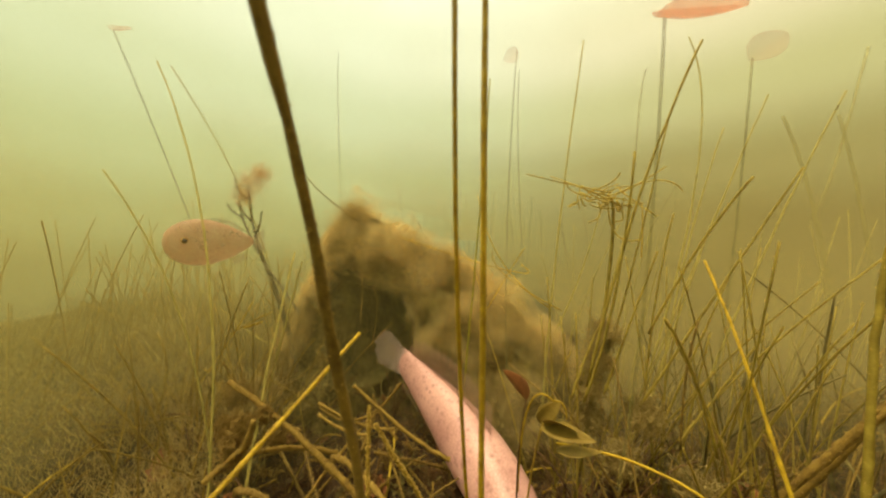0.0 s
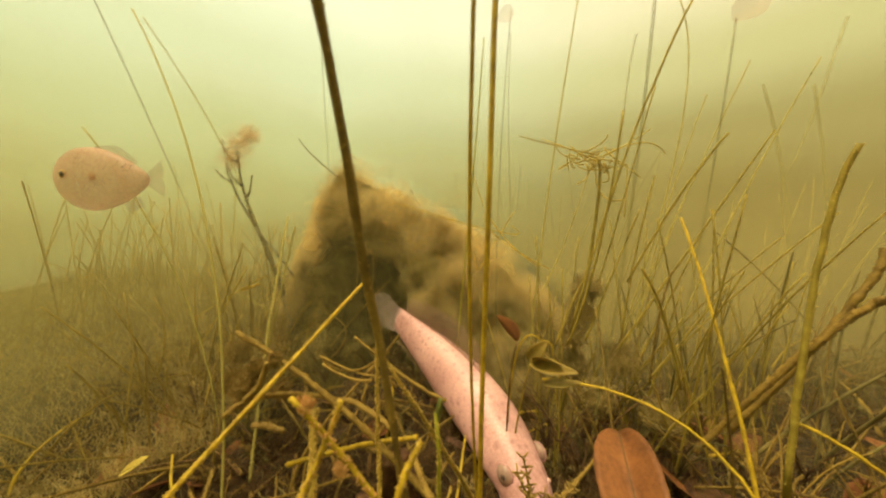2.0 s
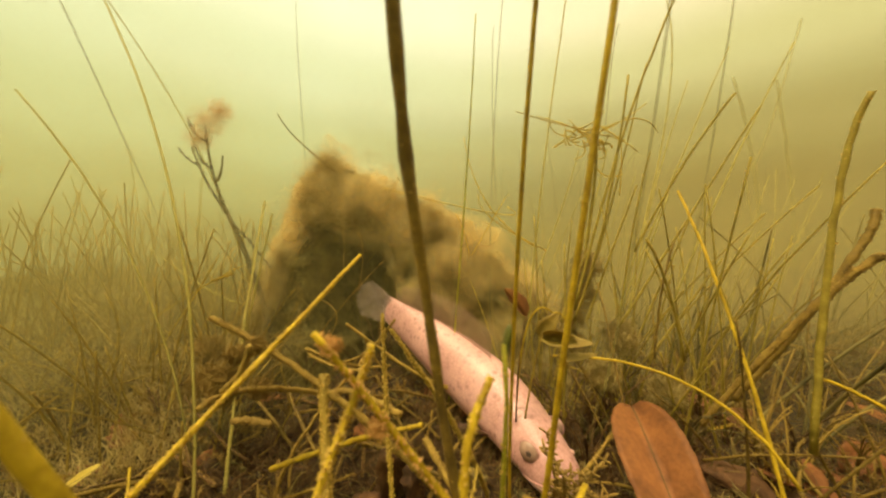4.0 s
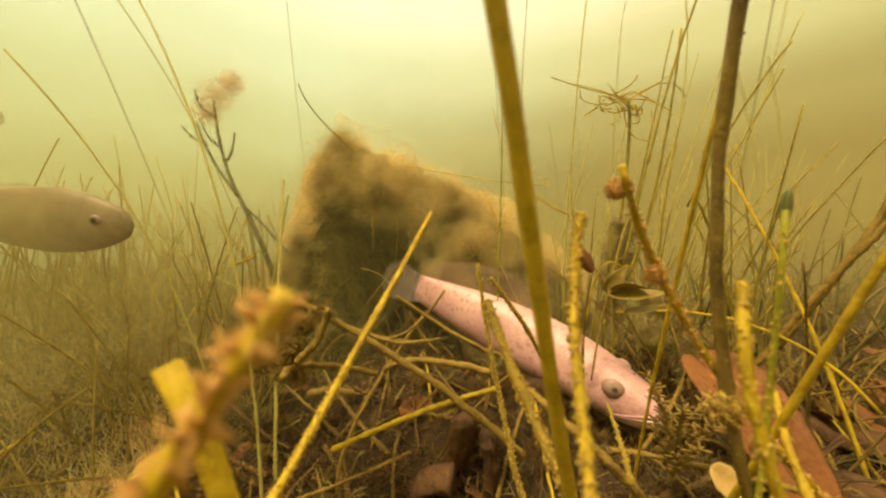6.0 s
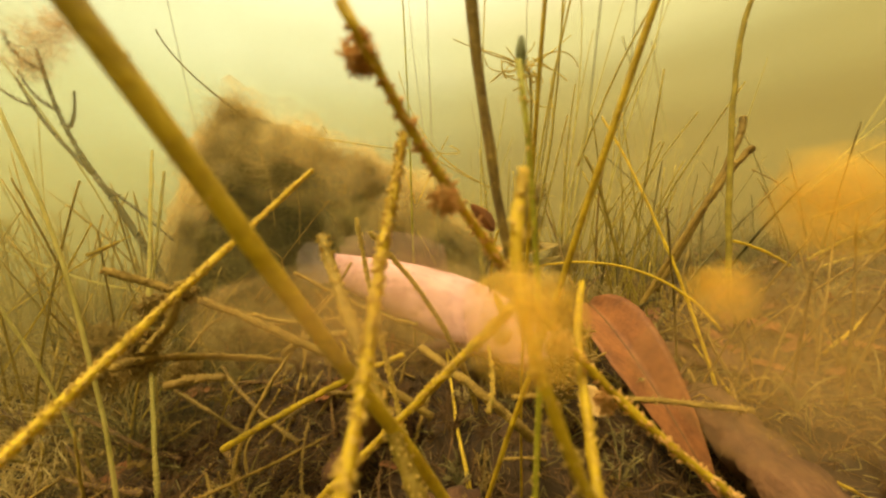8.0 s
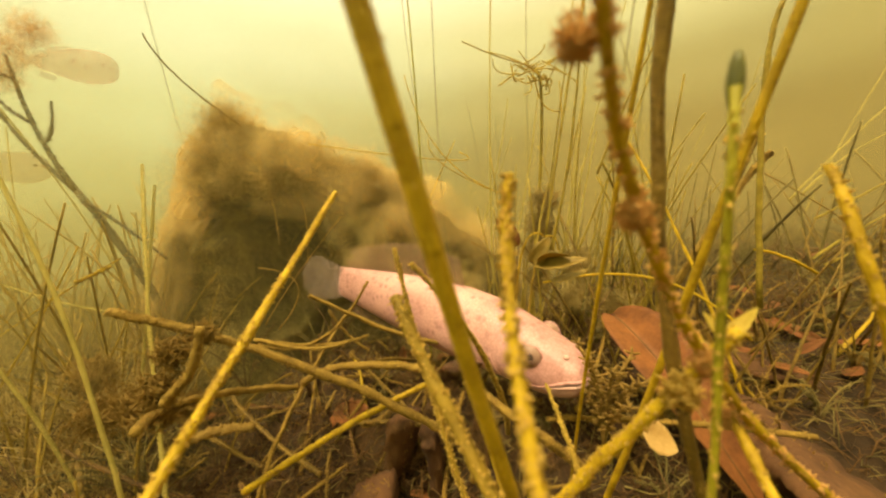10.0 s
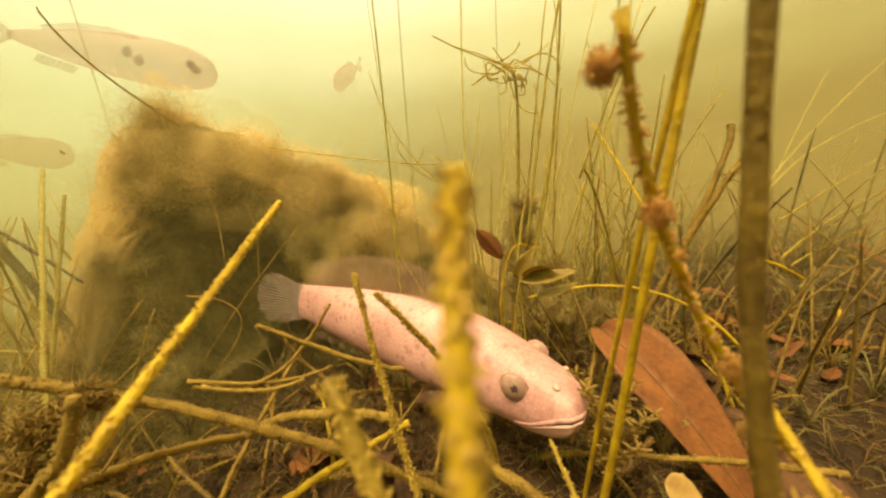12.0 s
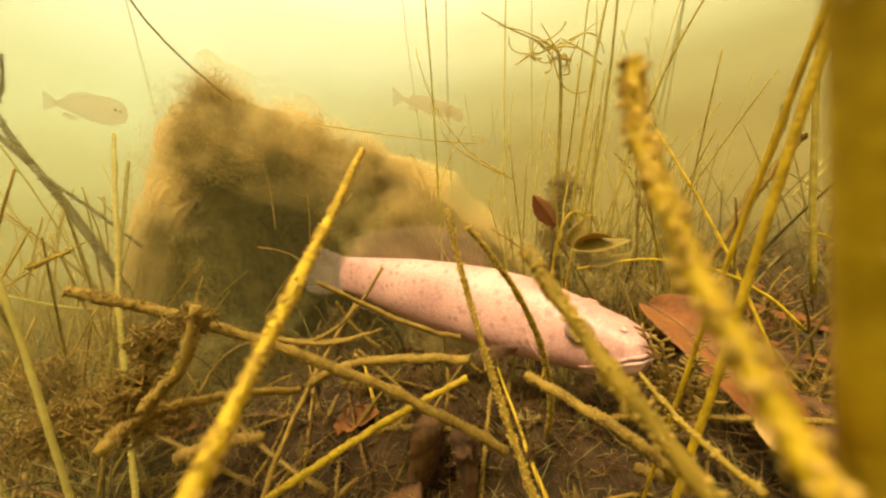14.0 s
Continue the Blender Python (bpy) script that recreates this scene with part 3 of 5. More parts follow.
    fin(fish, "anal_fin", lambda q: (np.array(fish_skin(0.62 + 0.30 * q, -math.pi / 2)) + [0, 0, 0.002], np.array([-0.6, -0.15, -1.0]), 0.020), 20, FIN)
    fin(fish, "tail_fin", lambda q: (np.array([0.016, 0, (0.5 - q) * 0.044]), np.array([-1.0, -0.35, 0.62 * (0.5 - q)]), 0.088 * (0.62 + 0.38 * math.sin(math.pi * q) ** 0.6)), 18, TAILFIN, TAILRAY, 0.0006)
    for side in (-1, 1):
        fin(fish, "pectoral_fin", lambda q: (np.array(fish_skin(0.27 + 0.01 * q, math.pi + 0.5 + 0.25 * q if side < 0 else -0.5 - 0.25 * q)), np.array([-1.0, side * 0.35, -0.35 + 0.5 * (0.5 - q)]), 0.045 * (0.6 + 0.4 * math.sin(math.pi * q))), 12, FIN)
    return fish


def ball(shape, c, r, k=16, m=10):
    verts = [(c[0] + r[0] * math.sin(math.pi * i / m) * math.cos(2 * math.pi * j / k), c[1] + r[1] * math.cos(math.pi * i / m), c[2] + r[2] * math.sin(math.pi * i / m) * math.sin(2 * math.pi * j / k)) for i in range(m + 1) for j in range(k)]
    shape.add(verts, [(i * k + j, i * k + (j + 1) % k, (i + 1) * k + (j + 1) % k, (i + 1) * k + j) for i in range(m) for j in range(k)])


def fin(fish, name, at, rays, mat, ray_mat=None, ray_r=0.00045):
    """A fin with rays: at(q) gives the root, the way and the length of the ray at q = 0..1."""
    mem, rib = Shape(), Shape()
    m, steps = rays * 2 + 1, 6
    verts = []
    for side in (-1, 1):
        for i in range(m):
            root, way, length = at(i / (m - 1))
            way = way / np.linalg.norm(way)
            cut = 1.0 if i % 2 == 0 else 0.95
            for k in range(steps):
                s = k / (steps - 1)
                p = root + way * length * s * cut
                p = p + np.array([0, side * 0.0003 + 0.0012 * math.sin(i * 0.9) * s * s, 0])
                verts.append(p)
    half = m * steps
    faces = []
    for o in (0, half):
        for i in range(m - 1):
            for k in range(steps - 1):
                a = o + i * steps + k
                q = (a, a + 1, a + steps + 1, a + steps)
                faces.append(q if o else q[::-1])
    mem.add(verts, faces)
    ob = part(name, mem, mat, fish, "thin see-through " + name.replace("_", " ") + " with fine rays")
    for i in range(0, m, 2):
        root, way, length = at(i / (m - 1))
        way = way / np.linalg.norm(way)
        pts = [root + way * length * s + np.array([0, 0.0012 * math.sin(i * 0.9) * s * s, 0]) for s in np.linspace(0, 1, 5)]
        tube(rib, pts, [ray_r, ray_r * 0.4], 5)
    tagged(part("fin_rays", rib, ray_mat or FINRAY, ob), kind="stuff")


FISH = resting_fish()
# ---- stems, one by one ----
stem("waterweed", [(0.274, 0.061, 0.047), (0.168, 0.109, 0.449), (0.231, -0.119, 0.797)], (0.0022, 0.002), BARK, "dark brown upright reed stem with pale flecks", 480, 0.00096, TAN, rows=[(0, 0.10, -1.76), (1.5, 0.26, -1.85), (2, 0.20, -1.91), (4.5, 1.73, -1.28), (5, 0.23, -0.70), (5.5, 0.90, -0.21), (6, 0.01, 1.38), (6.5, -0.34, 2.58), (7, -1.19, 1.12), (7.5, -0.92, 0.53), (8, -1.25, -1.12), (8.5, -0.66, -0.39), (11, -0.27, 2.12), (11.5, 0.88, 0.02), (12, 0.39, 0.18), (12.5, 0.54, 0.96), (13, 1.89, 0.30), (14, 1.89, 0.30)])
stem("waterweed", [(0.210, 0.175, 0.000), (0.095, 0.077, 0.360), (-0.020, -0.020, 0.720)], (0.0023, 0.0021), AMBER, "thick amber-green water plant stem, smooth", 120, 0.0012, rows=[(0, -16.35, 2.71, -0.0225, -0.1423), (1, -20.35, 3.78, -0.0355, -0.1829), (2, -21.16, 4.20, -0.0402, -0.1918), (4, -2.14, 0.86, -0.0139, -0.0418), (4.5, 3.37, -1.75, 0.0039, 0.0089), (5, 2.77, -2.81, 0.0201, 0.0204), (5.5, 2.14, -3.12, 0.0234, 0.0152), (6, 0.44, 3.66, -0.0108, 0.0020), (6.5, -0.00, -0.16, 0.0102, -0.0008), (7, -0.07, 3.26, -0.0120, 0.0005), (7.5, 0.43, -1.90, 0.0138, 0.0020), (8, 2.60, -4.21, 0.0302, 0.0173), (8.5, -0.21, 0.19, -0.0022, -0.0025), (10.8, -3.28, 4.23, -0.0033, 0.0056), (11, -1.16, 7.15, -0.0261, 0.0194), (11.2, -2.63, 4.72, -0.0342, -0.0097), (11.35, -8.06, 6.67, -0.0544, -0.0425), (11.5, -5.53, 2.02, -0.0548, -0.0062), (12, -14.94, 15.05, -0.1133, -0.0678), (12.5, -17.58, 14.57, -0.1155, -0.0827), (12.65, -12.97, 10.28, -0.0771, -0.0629), (12.8, -1.58, -0.03, -0.0049, 0.0035), (13, 0.00, 0.40, -0.0069, 0.0117), (13.2, -2.26, -1.22, 0.0022, -0.0023), (13.5, -4.20, -3.21, 0.0173, -0.0153), (14, -11.28, -4.72, 0.0227, -0.0560)])
stem("waterweed", [(0.236, 0.251, 0.033), (0.200, 0.146, 0.417), (0.207, 0.045, 0.799)], (0.0011, 0.0009), YELLOW, "thin pale yellow upright stem", 90, 0.0009)
stem("waterweed", [(0.223, 0.172, 0.020), (0.209, 0.141, 0.410), (0.195, 0.110, 0.800)], (0.0016, 0.0011), YELLOW, "slanting yellow-olive stem of a water plant", 180, 0.00072, rows=[(0, 0.12, -0.76, 0.0077, 0.0012), (1.5, 0.02, -0.12, 0.0000, 0.0000), (2, 0.02, -0.24, 0.0020, 0.0002), (4.5, 2.11, 4.00, -0.0047, 0.0024), (5, 4.76, 5.47, -0.0074, 0.0063), (5.5, 6.86, 7.09, -0.0160, 0.0150), (7, 11.82, 9.35, -0.0305, 0.0367), (8, 7.80, 12.37, -0.0614, 0.0368), (8.5, 9.05, 8.00, -0.0281, 0.0305), (12, 3.86, 3.23, -0.0286, 0.0334), (12.5, 1.50, 1.45, -0.0200, 0.0205), (13, 4.15, 3.39, -0.0298, 0.0357), (14, 4.15, 3.39, -0.0298, 0.0357)])
stem("waterweed", [(0.459, 0.283, 0.198), (0.394, 0.332, 0.256), (0.270, 0.363, 0.255)], (0.0016, 0.0012), YELLOW, "thin arching yellow stem over the bed", 120, 0.00072)
stem("waterweed", [(0.103, -0.304, 0.010), (0.115, 0.006, 0.234), (0.129, 0.114, 0.358)], (0.002, 0.0012), YELLOW, "bright yellow stem with fuzzy algae, broken tip", 1260, 0.0021, rows=[(0, 0.02, 2.68), (5.5, 0.02, 2.68), (6, 0.77, 0.64), (6.5, 0.74, 1.03), (7, 0.37, 0.81), (7.5, 0.07, 1.17), (8, -0.29, 2.07), (8.5, 1.17, 1.78), (11, -0.12, -0.53), (11.5, 0.58, -1.38), (12, 0.36, -0.99), (12.5, -0.47, -0.35), (13, -1.18, -1.61), (13.5, -1.45, -2.12), (14, -1.58, -3.78)])
stem("waterweed", [(0.613, -0.011, -0.005), (0.304, 0.107, 0.194), (0.144, 0.102, 0.380)], (0.0022, 0.0013), YELLOW, "arching stem with orange algae clumps", 900, 0.0024, RUST, rows=[(0, 0.95, -1.85), (4.5, 0.95, -1.85), (5, -0.67, -1.16), (5.5, -1.02, -0.61), (6, -1.55, 0.32), (6.5, 0.93, -0.28), (7, 3.56, -1.99), (7.5, -3.94, 0.85), (8, 3.27, -1.90), (8.5, 10.66, -0.74, -0.0103, 0.0731), (11, 0.84, -0.29), (11.5, -2.40, 1.88), (12, -4.74, 2.87), (12.5, -1.63, 1.71), (14, -1.63, 1.71)])
stem("waterweed", [(-0.147, -0.019, 0.029), (-0.027, -0.001, 0.187), (0.079, 0.039, 0.348)], (0.0030, 0.0014), AMBER, "rust-brown stem thick with algae", 1500, 0.0036, RUST, rows=[(0, 30, 0), (4.9, 30, 0), (5.3, -0.52, 0.23), (5.5, -0.52, 0.23), (6, 0.92, -0.69), (6.5, -1.14, -0.39), (7, 1.89, 1.63), (7.3, 2, -3), (7.6, 20, -22), (9, 35, -25), (14, 1.89, 1.63)])
stem("waterweed", [(0.140, 0.050, 0.030), (0.086, 0.058, 0.180), (0.030, 0.060, 0.327)], (0.0026, 0.0026), YELLOW, "cut bright yellow stem end", 180, 0.0012, rows=[(0, 35, 0), (5.2, 35, 0), (5.8, 0, 0), (6.5, 0, 0), (7, 10, -3), (7.3, 28, -3), (8, 40, 0), (14, 40, 0)])
stem("waterweed", [(0.380, 0.143, 0.033), (0.209, 0.084, 0.235), (0.177, 0.096, 0.347)], (0.0017, 0.0013), YELLOW, "short bright yellow stem", 360, 0.0018, rows=[(0, -1.01, 2.52), (4.5, -1.01, 2.52), (5, -0.68, 1.49), (5.5, -0.07, 0.87), (6, 0.35, -0.77), (6.5, 0.42, -0.95), (7, -0.38, -1.31), (7.5, 2.73, -1.82), (8, 2.13, -1.51), (8.5, -4.08, 1.12), (10.6, -4, 3, 0.06, 0), (12.6, -4, 3, 0.06, 0), (13, -4, 3, 0.02, 0.02), (13.2, -4, 3, 0.03, 0.02), (13.5, -4, 3, 0.07, 0), (14, -4, 3, 0.08, 0)])
stem("waterweed", [(0.169, -0.165, 0.043), (0.178, 0.015, 0.208), (0.233, 0.148, 0.289)], (0.002, 0.0014), YELLOW, "short bright yellow leaning stem", 360, 0.0018, rows=[(0, -0.92, 2.19), (7, -0.92, 2.19), (7.5, -0.31, 0.53), (8, 0.71, -2.88), (8.5, 0.37, -0.02), (14, 0.37, -0.02)])
stem("waterweed", [(0.098, 0.016, 0.020), (0.177, 0.089, 0.193), (0.183, 0.102, 0.370)], (0.0012, 0.0009), GREEN, "green stem with a closed dark bud", 240, 0.0012, rows=[(0, -1.03, 1.97), (6, -1.03, 1.97), (6.5, -0.67, 2.25), (7, -0.35, -0.09), (8, -0.29, -1.44), (8.5, 2.61, -2.65), (11, 0.66, -0.73), (14, 0.66, -0.73)])
stem("waterweed", [(0.499, 0.281, 0.033), (0.472, 0.368, 0.267), (0.445, 0.483, 0.466)], (0.002, 0.0015), YELLOW, "kinked bright yellow stem leaning over", 270, 0.0012)
stem("waterweed", [(0.192, 0.117, 0.018), (0.138, 0.192, 0.164), (0.102, 0.243, 0.325)], (0.0026, 0.0013), OLIVE, "fuzzy olive stem beside the fish", 1260, 0.0021)
stem("waterweed", [(0.218, 0.366, 0.022), (0.182, 0.268, 0.193), (0.112, 0.236, 0.315)], (0.0028, 0.0014), OLIVE, "fuzzy olive stem leaning over the fish", 1260, 0.0021)
stem("waterweed", [(0.301, -0.079, 0.039), (0.181, 0.050, 0.183), (0.104, 0.152, 0.318)], (0.0036, 0.0022), OLIVE, "fuzzy olive stem with a ragged tip", 1260, 0.0024, rows=[(0, 0.57, 0.04), (8.5, 0.57, 0.04), (11.5, 0.68, -0.38), (12, 1.31, -0.46), (12.5, -0.47, -0.54), (13.5, -0.22, 0.38), (14, -1.76, 0.72)])
stem("stick", [(0.236, 0.241, 0.136), (0.204, 0.196, 0.190), (0.146, 0.236, 0.225)], (0.0034, 0.0028), OLIVE, "short fuzzy stick leaning on the litter", 780, 0.0018, category="stick")
stem("stick", [(-0.044, 0.302, 0.050), (-0.031, 0.338, 0.123), (0.028, 0.447, 0.212)], (0.0026, 0.0018), OLIVE, "thin fuzzy stick lying on the heap", 900, 0.0018, category="stick")
stem("stick", [(-0.050, 0.301, 0.101), (0.044, 0.306, 0.148), (0.129, 0.306, 0.184)], (0.0032, 0.0026), YELLOW, "yellow fuzzy stick lying on the heap", 1080, 0.0018, category="stick")
stem("stick", [(-0.004, 0.347, 0.173), (0.043, 0.308, 0.208), (0.118, 0.259, 0.226)], (0.0036, 0.0028), OLIVE, "curved fuzzy stick lying under the fish", 1200, 0.0018, category="stick")
stem("stick", [(0.155, 0.287, 0.126), (0.024, 0.289, 0.220), (-0.106, 0.280, 0.287)], (0.0038, 0.003), OLIVE, "long tan fuzzy stick lying on the heap", 1560, 0.0021, category="stick")
stem("stick", [(-0.028, 0.391, 0.144), (-0.067, 0.301, 0.199), (-0.044, 0.210, 0.237)], (0.0034, 0.0024), OLIVE, "tan fuzzy stick lying on the heap", 1260, 0.0021, category="stick")
stem("stick", [(0.145, 0.391, 0.181), (0.092, 0.385, 0.203), (0.002, 0.378, 0.259)], (0.003, 0.0022), OLIVE, "thin stick lying against the fish's belly", 780, 0.0018, category="stick")
stem("waterweed", [(0.138, 0.458, 0.031), (0.143, 0.490, 0.404), (0.136, 0.557, 0.763)], (0.0014, 0.001), GREEN, "very thin upright green stem")
stem("waterweed", [(-0.133, 0.320, 0.031), (-0.184, 0.411, 0.232), (-0.236, 0.516, 0.424)], (0.0022, 0.002), REED, "short hazy upright stem", 360, 0.0018, WISP)
stem("waterweed", [(-0.293, 0.492, 0.030), (-0.276, 0.528, 0.215), (-0.260, 0.565, 0.400)], (0.0022, 0.002), REED, "short hazy upright stem", 360, 0.0018, WISP)
stem("twig", [(-0.147, 0.614, 0.496), (-0.186, 0.539, 0.543), (-0.186, 0.485, 0.573)], (0.0014, 0.0007), STICK, "thin brown twig sticking out of the algae heap", 90, 0.0012, category="stick")
stem("waterweed", [(-0.081, 0.228, 0.036), (-0.189, 0.313, 0.402), (-0.385, 0.360, 0.734)], (0.0016, 0.0013), REED, "thin hazy leaning stem")
stem("waterweed", [(-0.431, 0.728, 0.035), (-0.480, 0.652, 0.450), (-0.592, 0.504, 0.826)], (0.0016, 0.0013), REED, "thin hazy leaning stem")
stem("waterweed", [(-0.241, 0.367, 0.035), (-0.336, 0.372, 0.316), (-0.469, 0.336, 0.552)], (0.0018, 0.0013), REED, "thin hazy leaning stem", 180, 0.0012, WISP)
stem("waterweed", [(-0.063, -0.292, 0.024), (0.012, -0.007, 0.207), (0.057, 0.296, 0.366)], (0.0019, 0.0017), YELLOW, "long bright yellow stem with fuzzy algae", 2700, 0.00192)
CROSSING = stem("waterweed", [(0.061, 0.215, 0.090), (0.146, 0.160, 0.217), (0.195, 0.121, 0.296)], (0.0026, 0.0019), YELLOW, "fuzzy yellow stem with small leaves at its tip", 900, 0.0020, rows=[(0, 0, 0, 0.14, -0.08), (6.3, 0, 0, 0.12, -0.06), (7, -5.23, -3.86, 0.0255, -0.0317), (7.5, 0.15, 0.13, -0.0011, 0.0009), (8, 1.26, 1.23, -0.0177, 0.0129), (8.5, -6.88, -4.41, 0.0236, -0.0291), (11, -7.06, -1.52, 0.0182, -0.0504), (11.5, 0, 0, 0.15, -0.10), (14, 0, 0, 0.15, -0.10)])
# ---- the thicket and other plants behind and beside the fish ----
stem("waterweed", [(0.303, 0.410, 0.285), (0.324, 0.400, 0.420), (0.329, 0.390, 0.582)], (0.0016, 0.0012), THICKET, "olive reed with a hooked tip", 60, 0.002, group="thicket behind the fish")
stem("waterweed", [(0.311, 0.440, 0.291), (0.356, 0.450, 0.548), (0.410, 0.460, 0.736)], (0.0018, 0.0014), THICKET, "thin olive reed standing in the thicket", 40, 0.002, group="thicket behind the fish")
stem("waterweed", [(0.361, 0.400, 0.381), (0.393, 0.380, 0.485), (0.419, 0.360, 0.549)], (0.0013, 0.001), THICKET, "thin olive reed standing in the thicket", 60, 0.002, group="thicket behind the fish")
stem("waterweed", [(0.426, 0.600, 0.214), (0.495, 0.640, 0.619), (0.471, 0.660, 0.860)], (0.0016, 0.0012), REED, "thin olive reed standing in the thicket", group="thicket behind the fish")
stem("waterweed", [(0.266, 0.540, 0.179), (0.270, 0.560, 0.460), (0.288, 0.580, 0.826)], (0.0018, 0.0013), REED, "thin olive reed standing in the thicket", group="thicket behind the fish")
stem("waterweed", [(0.405, 0.520, 0.265), (0.408, 0.520, 0.406), (0.420, 0.520, 0.529)], (0.0015, 0.001), THICKET, "thin olive reed standing in the thicket", 50, 0.002, group="thicket behind the fish")
stem("waterweed", [(0.420, 0.440, 0.235), (0.418, 0.440, 0.324), (0.425, 0.440, 0.395)], (0.0016, 0.0012), BARK, "dark short stem in the thicket", 60, 0.002, group="thicket behind the fish")
stem("waterweed", [(0.457, 0.440, 0.235), (0.419, 0.430, 0.336), (0.382, 0.420, 0.397)], (0.002, 0.0015), THICKET, "bent fuzzy stem in the thicket", 90, 0.002, group="thicket behind the fish")
stem("twig", [(0.262, 0.530, 0.371), (0.176, 0.550, 0.444), (0.129, 0.550, 0.555)], (0.0009, 0.0006), YELLOW, "thin yellow twig leaning over", category="twig")
stem("twig", [(-0.044, 0.620, 0.467), (0.188, 0.550, 0.424), (0.213, 0.550, 0.436)], (0.0008, 0.0006), YELLOW, "thin yellow twig leaning on the algae", category="twig")
stem("waterweed", [(0.460, 0.280, 0.234), (0.464, 0.300, 0.433), (0.474, 0.300, 0.525)], (0.0025, 0.0019), THICKET, "tall olive stem of a water plant", 120, 0.002)
stem("stick", [(0.474, 0.420, 0.163), (0.533, 0.380, 0.331), (0.567, 0.360, 0.397)], (0.0036, 0.0030), STICK, "thick fuzzy stem lying across the bed", 900, 0.0032, category="stick")
stem("stick", [(0.512, 0.430, 0.197), (0.572, 0.400, 0.368), (0.594, 0.400, 0.444)], (0.0042, 0.0035), BARK, "dark fuzzy stem lying across the bed", 300, 0.003, category="stick")
stem("stick", [(0.525, 0.280, 0.265), (0.496, 0.290, 0.283), (0.473, 0.300, 0.290)], (0.0016, 0.0013), YELLOW, "thin yellow stem lying on the bed", 40, 0.002, category="stick")
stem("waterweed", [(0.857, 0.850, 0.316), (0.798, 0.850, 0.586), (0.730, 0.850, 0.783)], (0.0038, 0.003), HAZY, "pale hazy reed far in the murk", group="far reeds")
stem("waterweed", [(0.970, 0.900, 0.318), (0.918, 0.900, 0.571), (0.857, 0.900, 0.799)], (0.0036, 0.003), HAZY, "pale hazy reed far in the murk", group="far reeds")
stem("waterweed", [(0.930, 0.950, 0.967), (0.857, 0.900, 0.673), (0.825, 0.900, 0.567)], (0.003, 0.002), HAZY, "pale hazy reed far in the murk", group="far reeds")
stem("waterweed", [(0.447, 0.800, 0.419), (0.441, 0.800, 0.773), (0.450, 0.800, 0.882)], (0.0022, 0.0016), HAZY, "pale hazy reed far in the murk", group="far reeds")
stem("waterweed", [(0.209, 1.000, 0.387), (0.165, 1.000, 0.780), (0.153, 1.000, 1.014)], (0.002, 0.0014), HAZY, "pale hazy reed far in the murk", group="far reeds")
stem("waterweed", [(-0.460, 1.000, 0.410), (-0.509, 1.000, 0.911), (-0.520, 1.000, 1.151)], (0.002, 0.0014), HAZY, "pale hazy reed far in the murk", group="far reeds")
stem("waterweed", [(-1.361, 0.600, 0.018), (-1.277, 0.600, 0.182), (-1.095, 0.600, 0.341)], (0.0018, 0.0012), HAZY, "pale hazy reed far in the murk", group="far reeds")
stem("waterweed", [(-0.541, 0.400, -0.080), (-0.454, 0.420, 0.118), (-0.469, 0.420, 0.248)], (0.003, 0.0018), OLIVE, "curved olive stem among the weeds", 80, 0.002)
stem("twig", [(-0.451, 0.460, 0.086), (-0.365, 0.470, 0.211), (-0.300, 0.480, 0.320)], (0.001, 0.0008), YELLOW, "thin yellow twig in the weeds", category="twig")
stem("twig", [(-0.485, 0.500, 0.170), (-0.353, 0.500, 0.254), (-0.271, 0.500, 0.299)], (0.001, 0.0008), YELLOW, "thin yellow twig in the weeds", category="twig")
stem("waterweed", [(-0.538, 0.500, -0.175), (-0.586, 0.550, 0.092), (-0.538, 0.550, 0.311)], (0.0022, 0.0014), REED, "hazy upright weed stem in the murk", 60, 0.003, WISP)
stem("waterweed", [(-1.065, 0.600, 0.065), (-0.973, 0.600, 0.220), (-0.904, 0.600, 0.320)], (0.0018, 0.0012), HAZY, "pale hazy reed far in the murk")
stem("waterweed", [(-0.313, 0.550, 0.206), (-0.410, 0.550, 0.235), (-0.547, 0.550, 0.310)], (0.0016, 0.0013), REED, "hazy fallen weed stem on the bed")
stem("stick", [(-0.889, 0.360, -0.170), (-0.769, 0.400, -0.084), (-0.606, 0.460, 0.070)], (0.0018, 0.0014), OLIVE, "pale stem lying on the bed", 30, 0.002, category="stick")
stem("stick", [(-0.757, 0.360, -0.106), (-0.631, 0.400, -0.023), (-0.601, 0.460, 0.022)], (0.0018, 0.0014), OLIVE, "pale stem lying on the bed", 30, 0.002, category="stick")
stem("stick", [(-0.648, 0.360, -0.116), (-0.615, 0.400, -0.046), (-0.594, 0.460, -0.012)], (0.0018, 0.0014), OLIVE, "pale stem lying on the bed", 30, 0.002, category="stick")
stem("waterweed", [(0.912, 0.560, 0.325), (1.161, 0.600, 0.487), (1.441, 0.620, 0.667)], (0.0022, 0.0014), REED, "slanting olive reed at the edge of the thicket", 60, 0.002, group="thicket behind the fish")
stem("waterweed", [(0.910, 0.540, 0.337), (1.128, 0.580, 0.438), (1.422, 0.600, 0.529)], (0.0022, 0.0014), REED, "slanting olive reed at the edge of the thicket", 60, 0.002, group="thicket behind the fish")
stem("waterweed", [(0.817, 0.460, 0.298), (0.997, 0.500, 0.336), (1.208, 0.520, 0.404)], (0.0022, 0.0014), THICKET, "slanting olive reed at the edge of the thicket", 60, 0.002, group="thicket behind the fish")
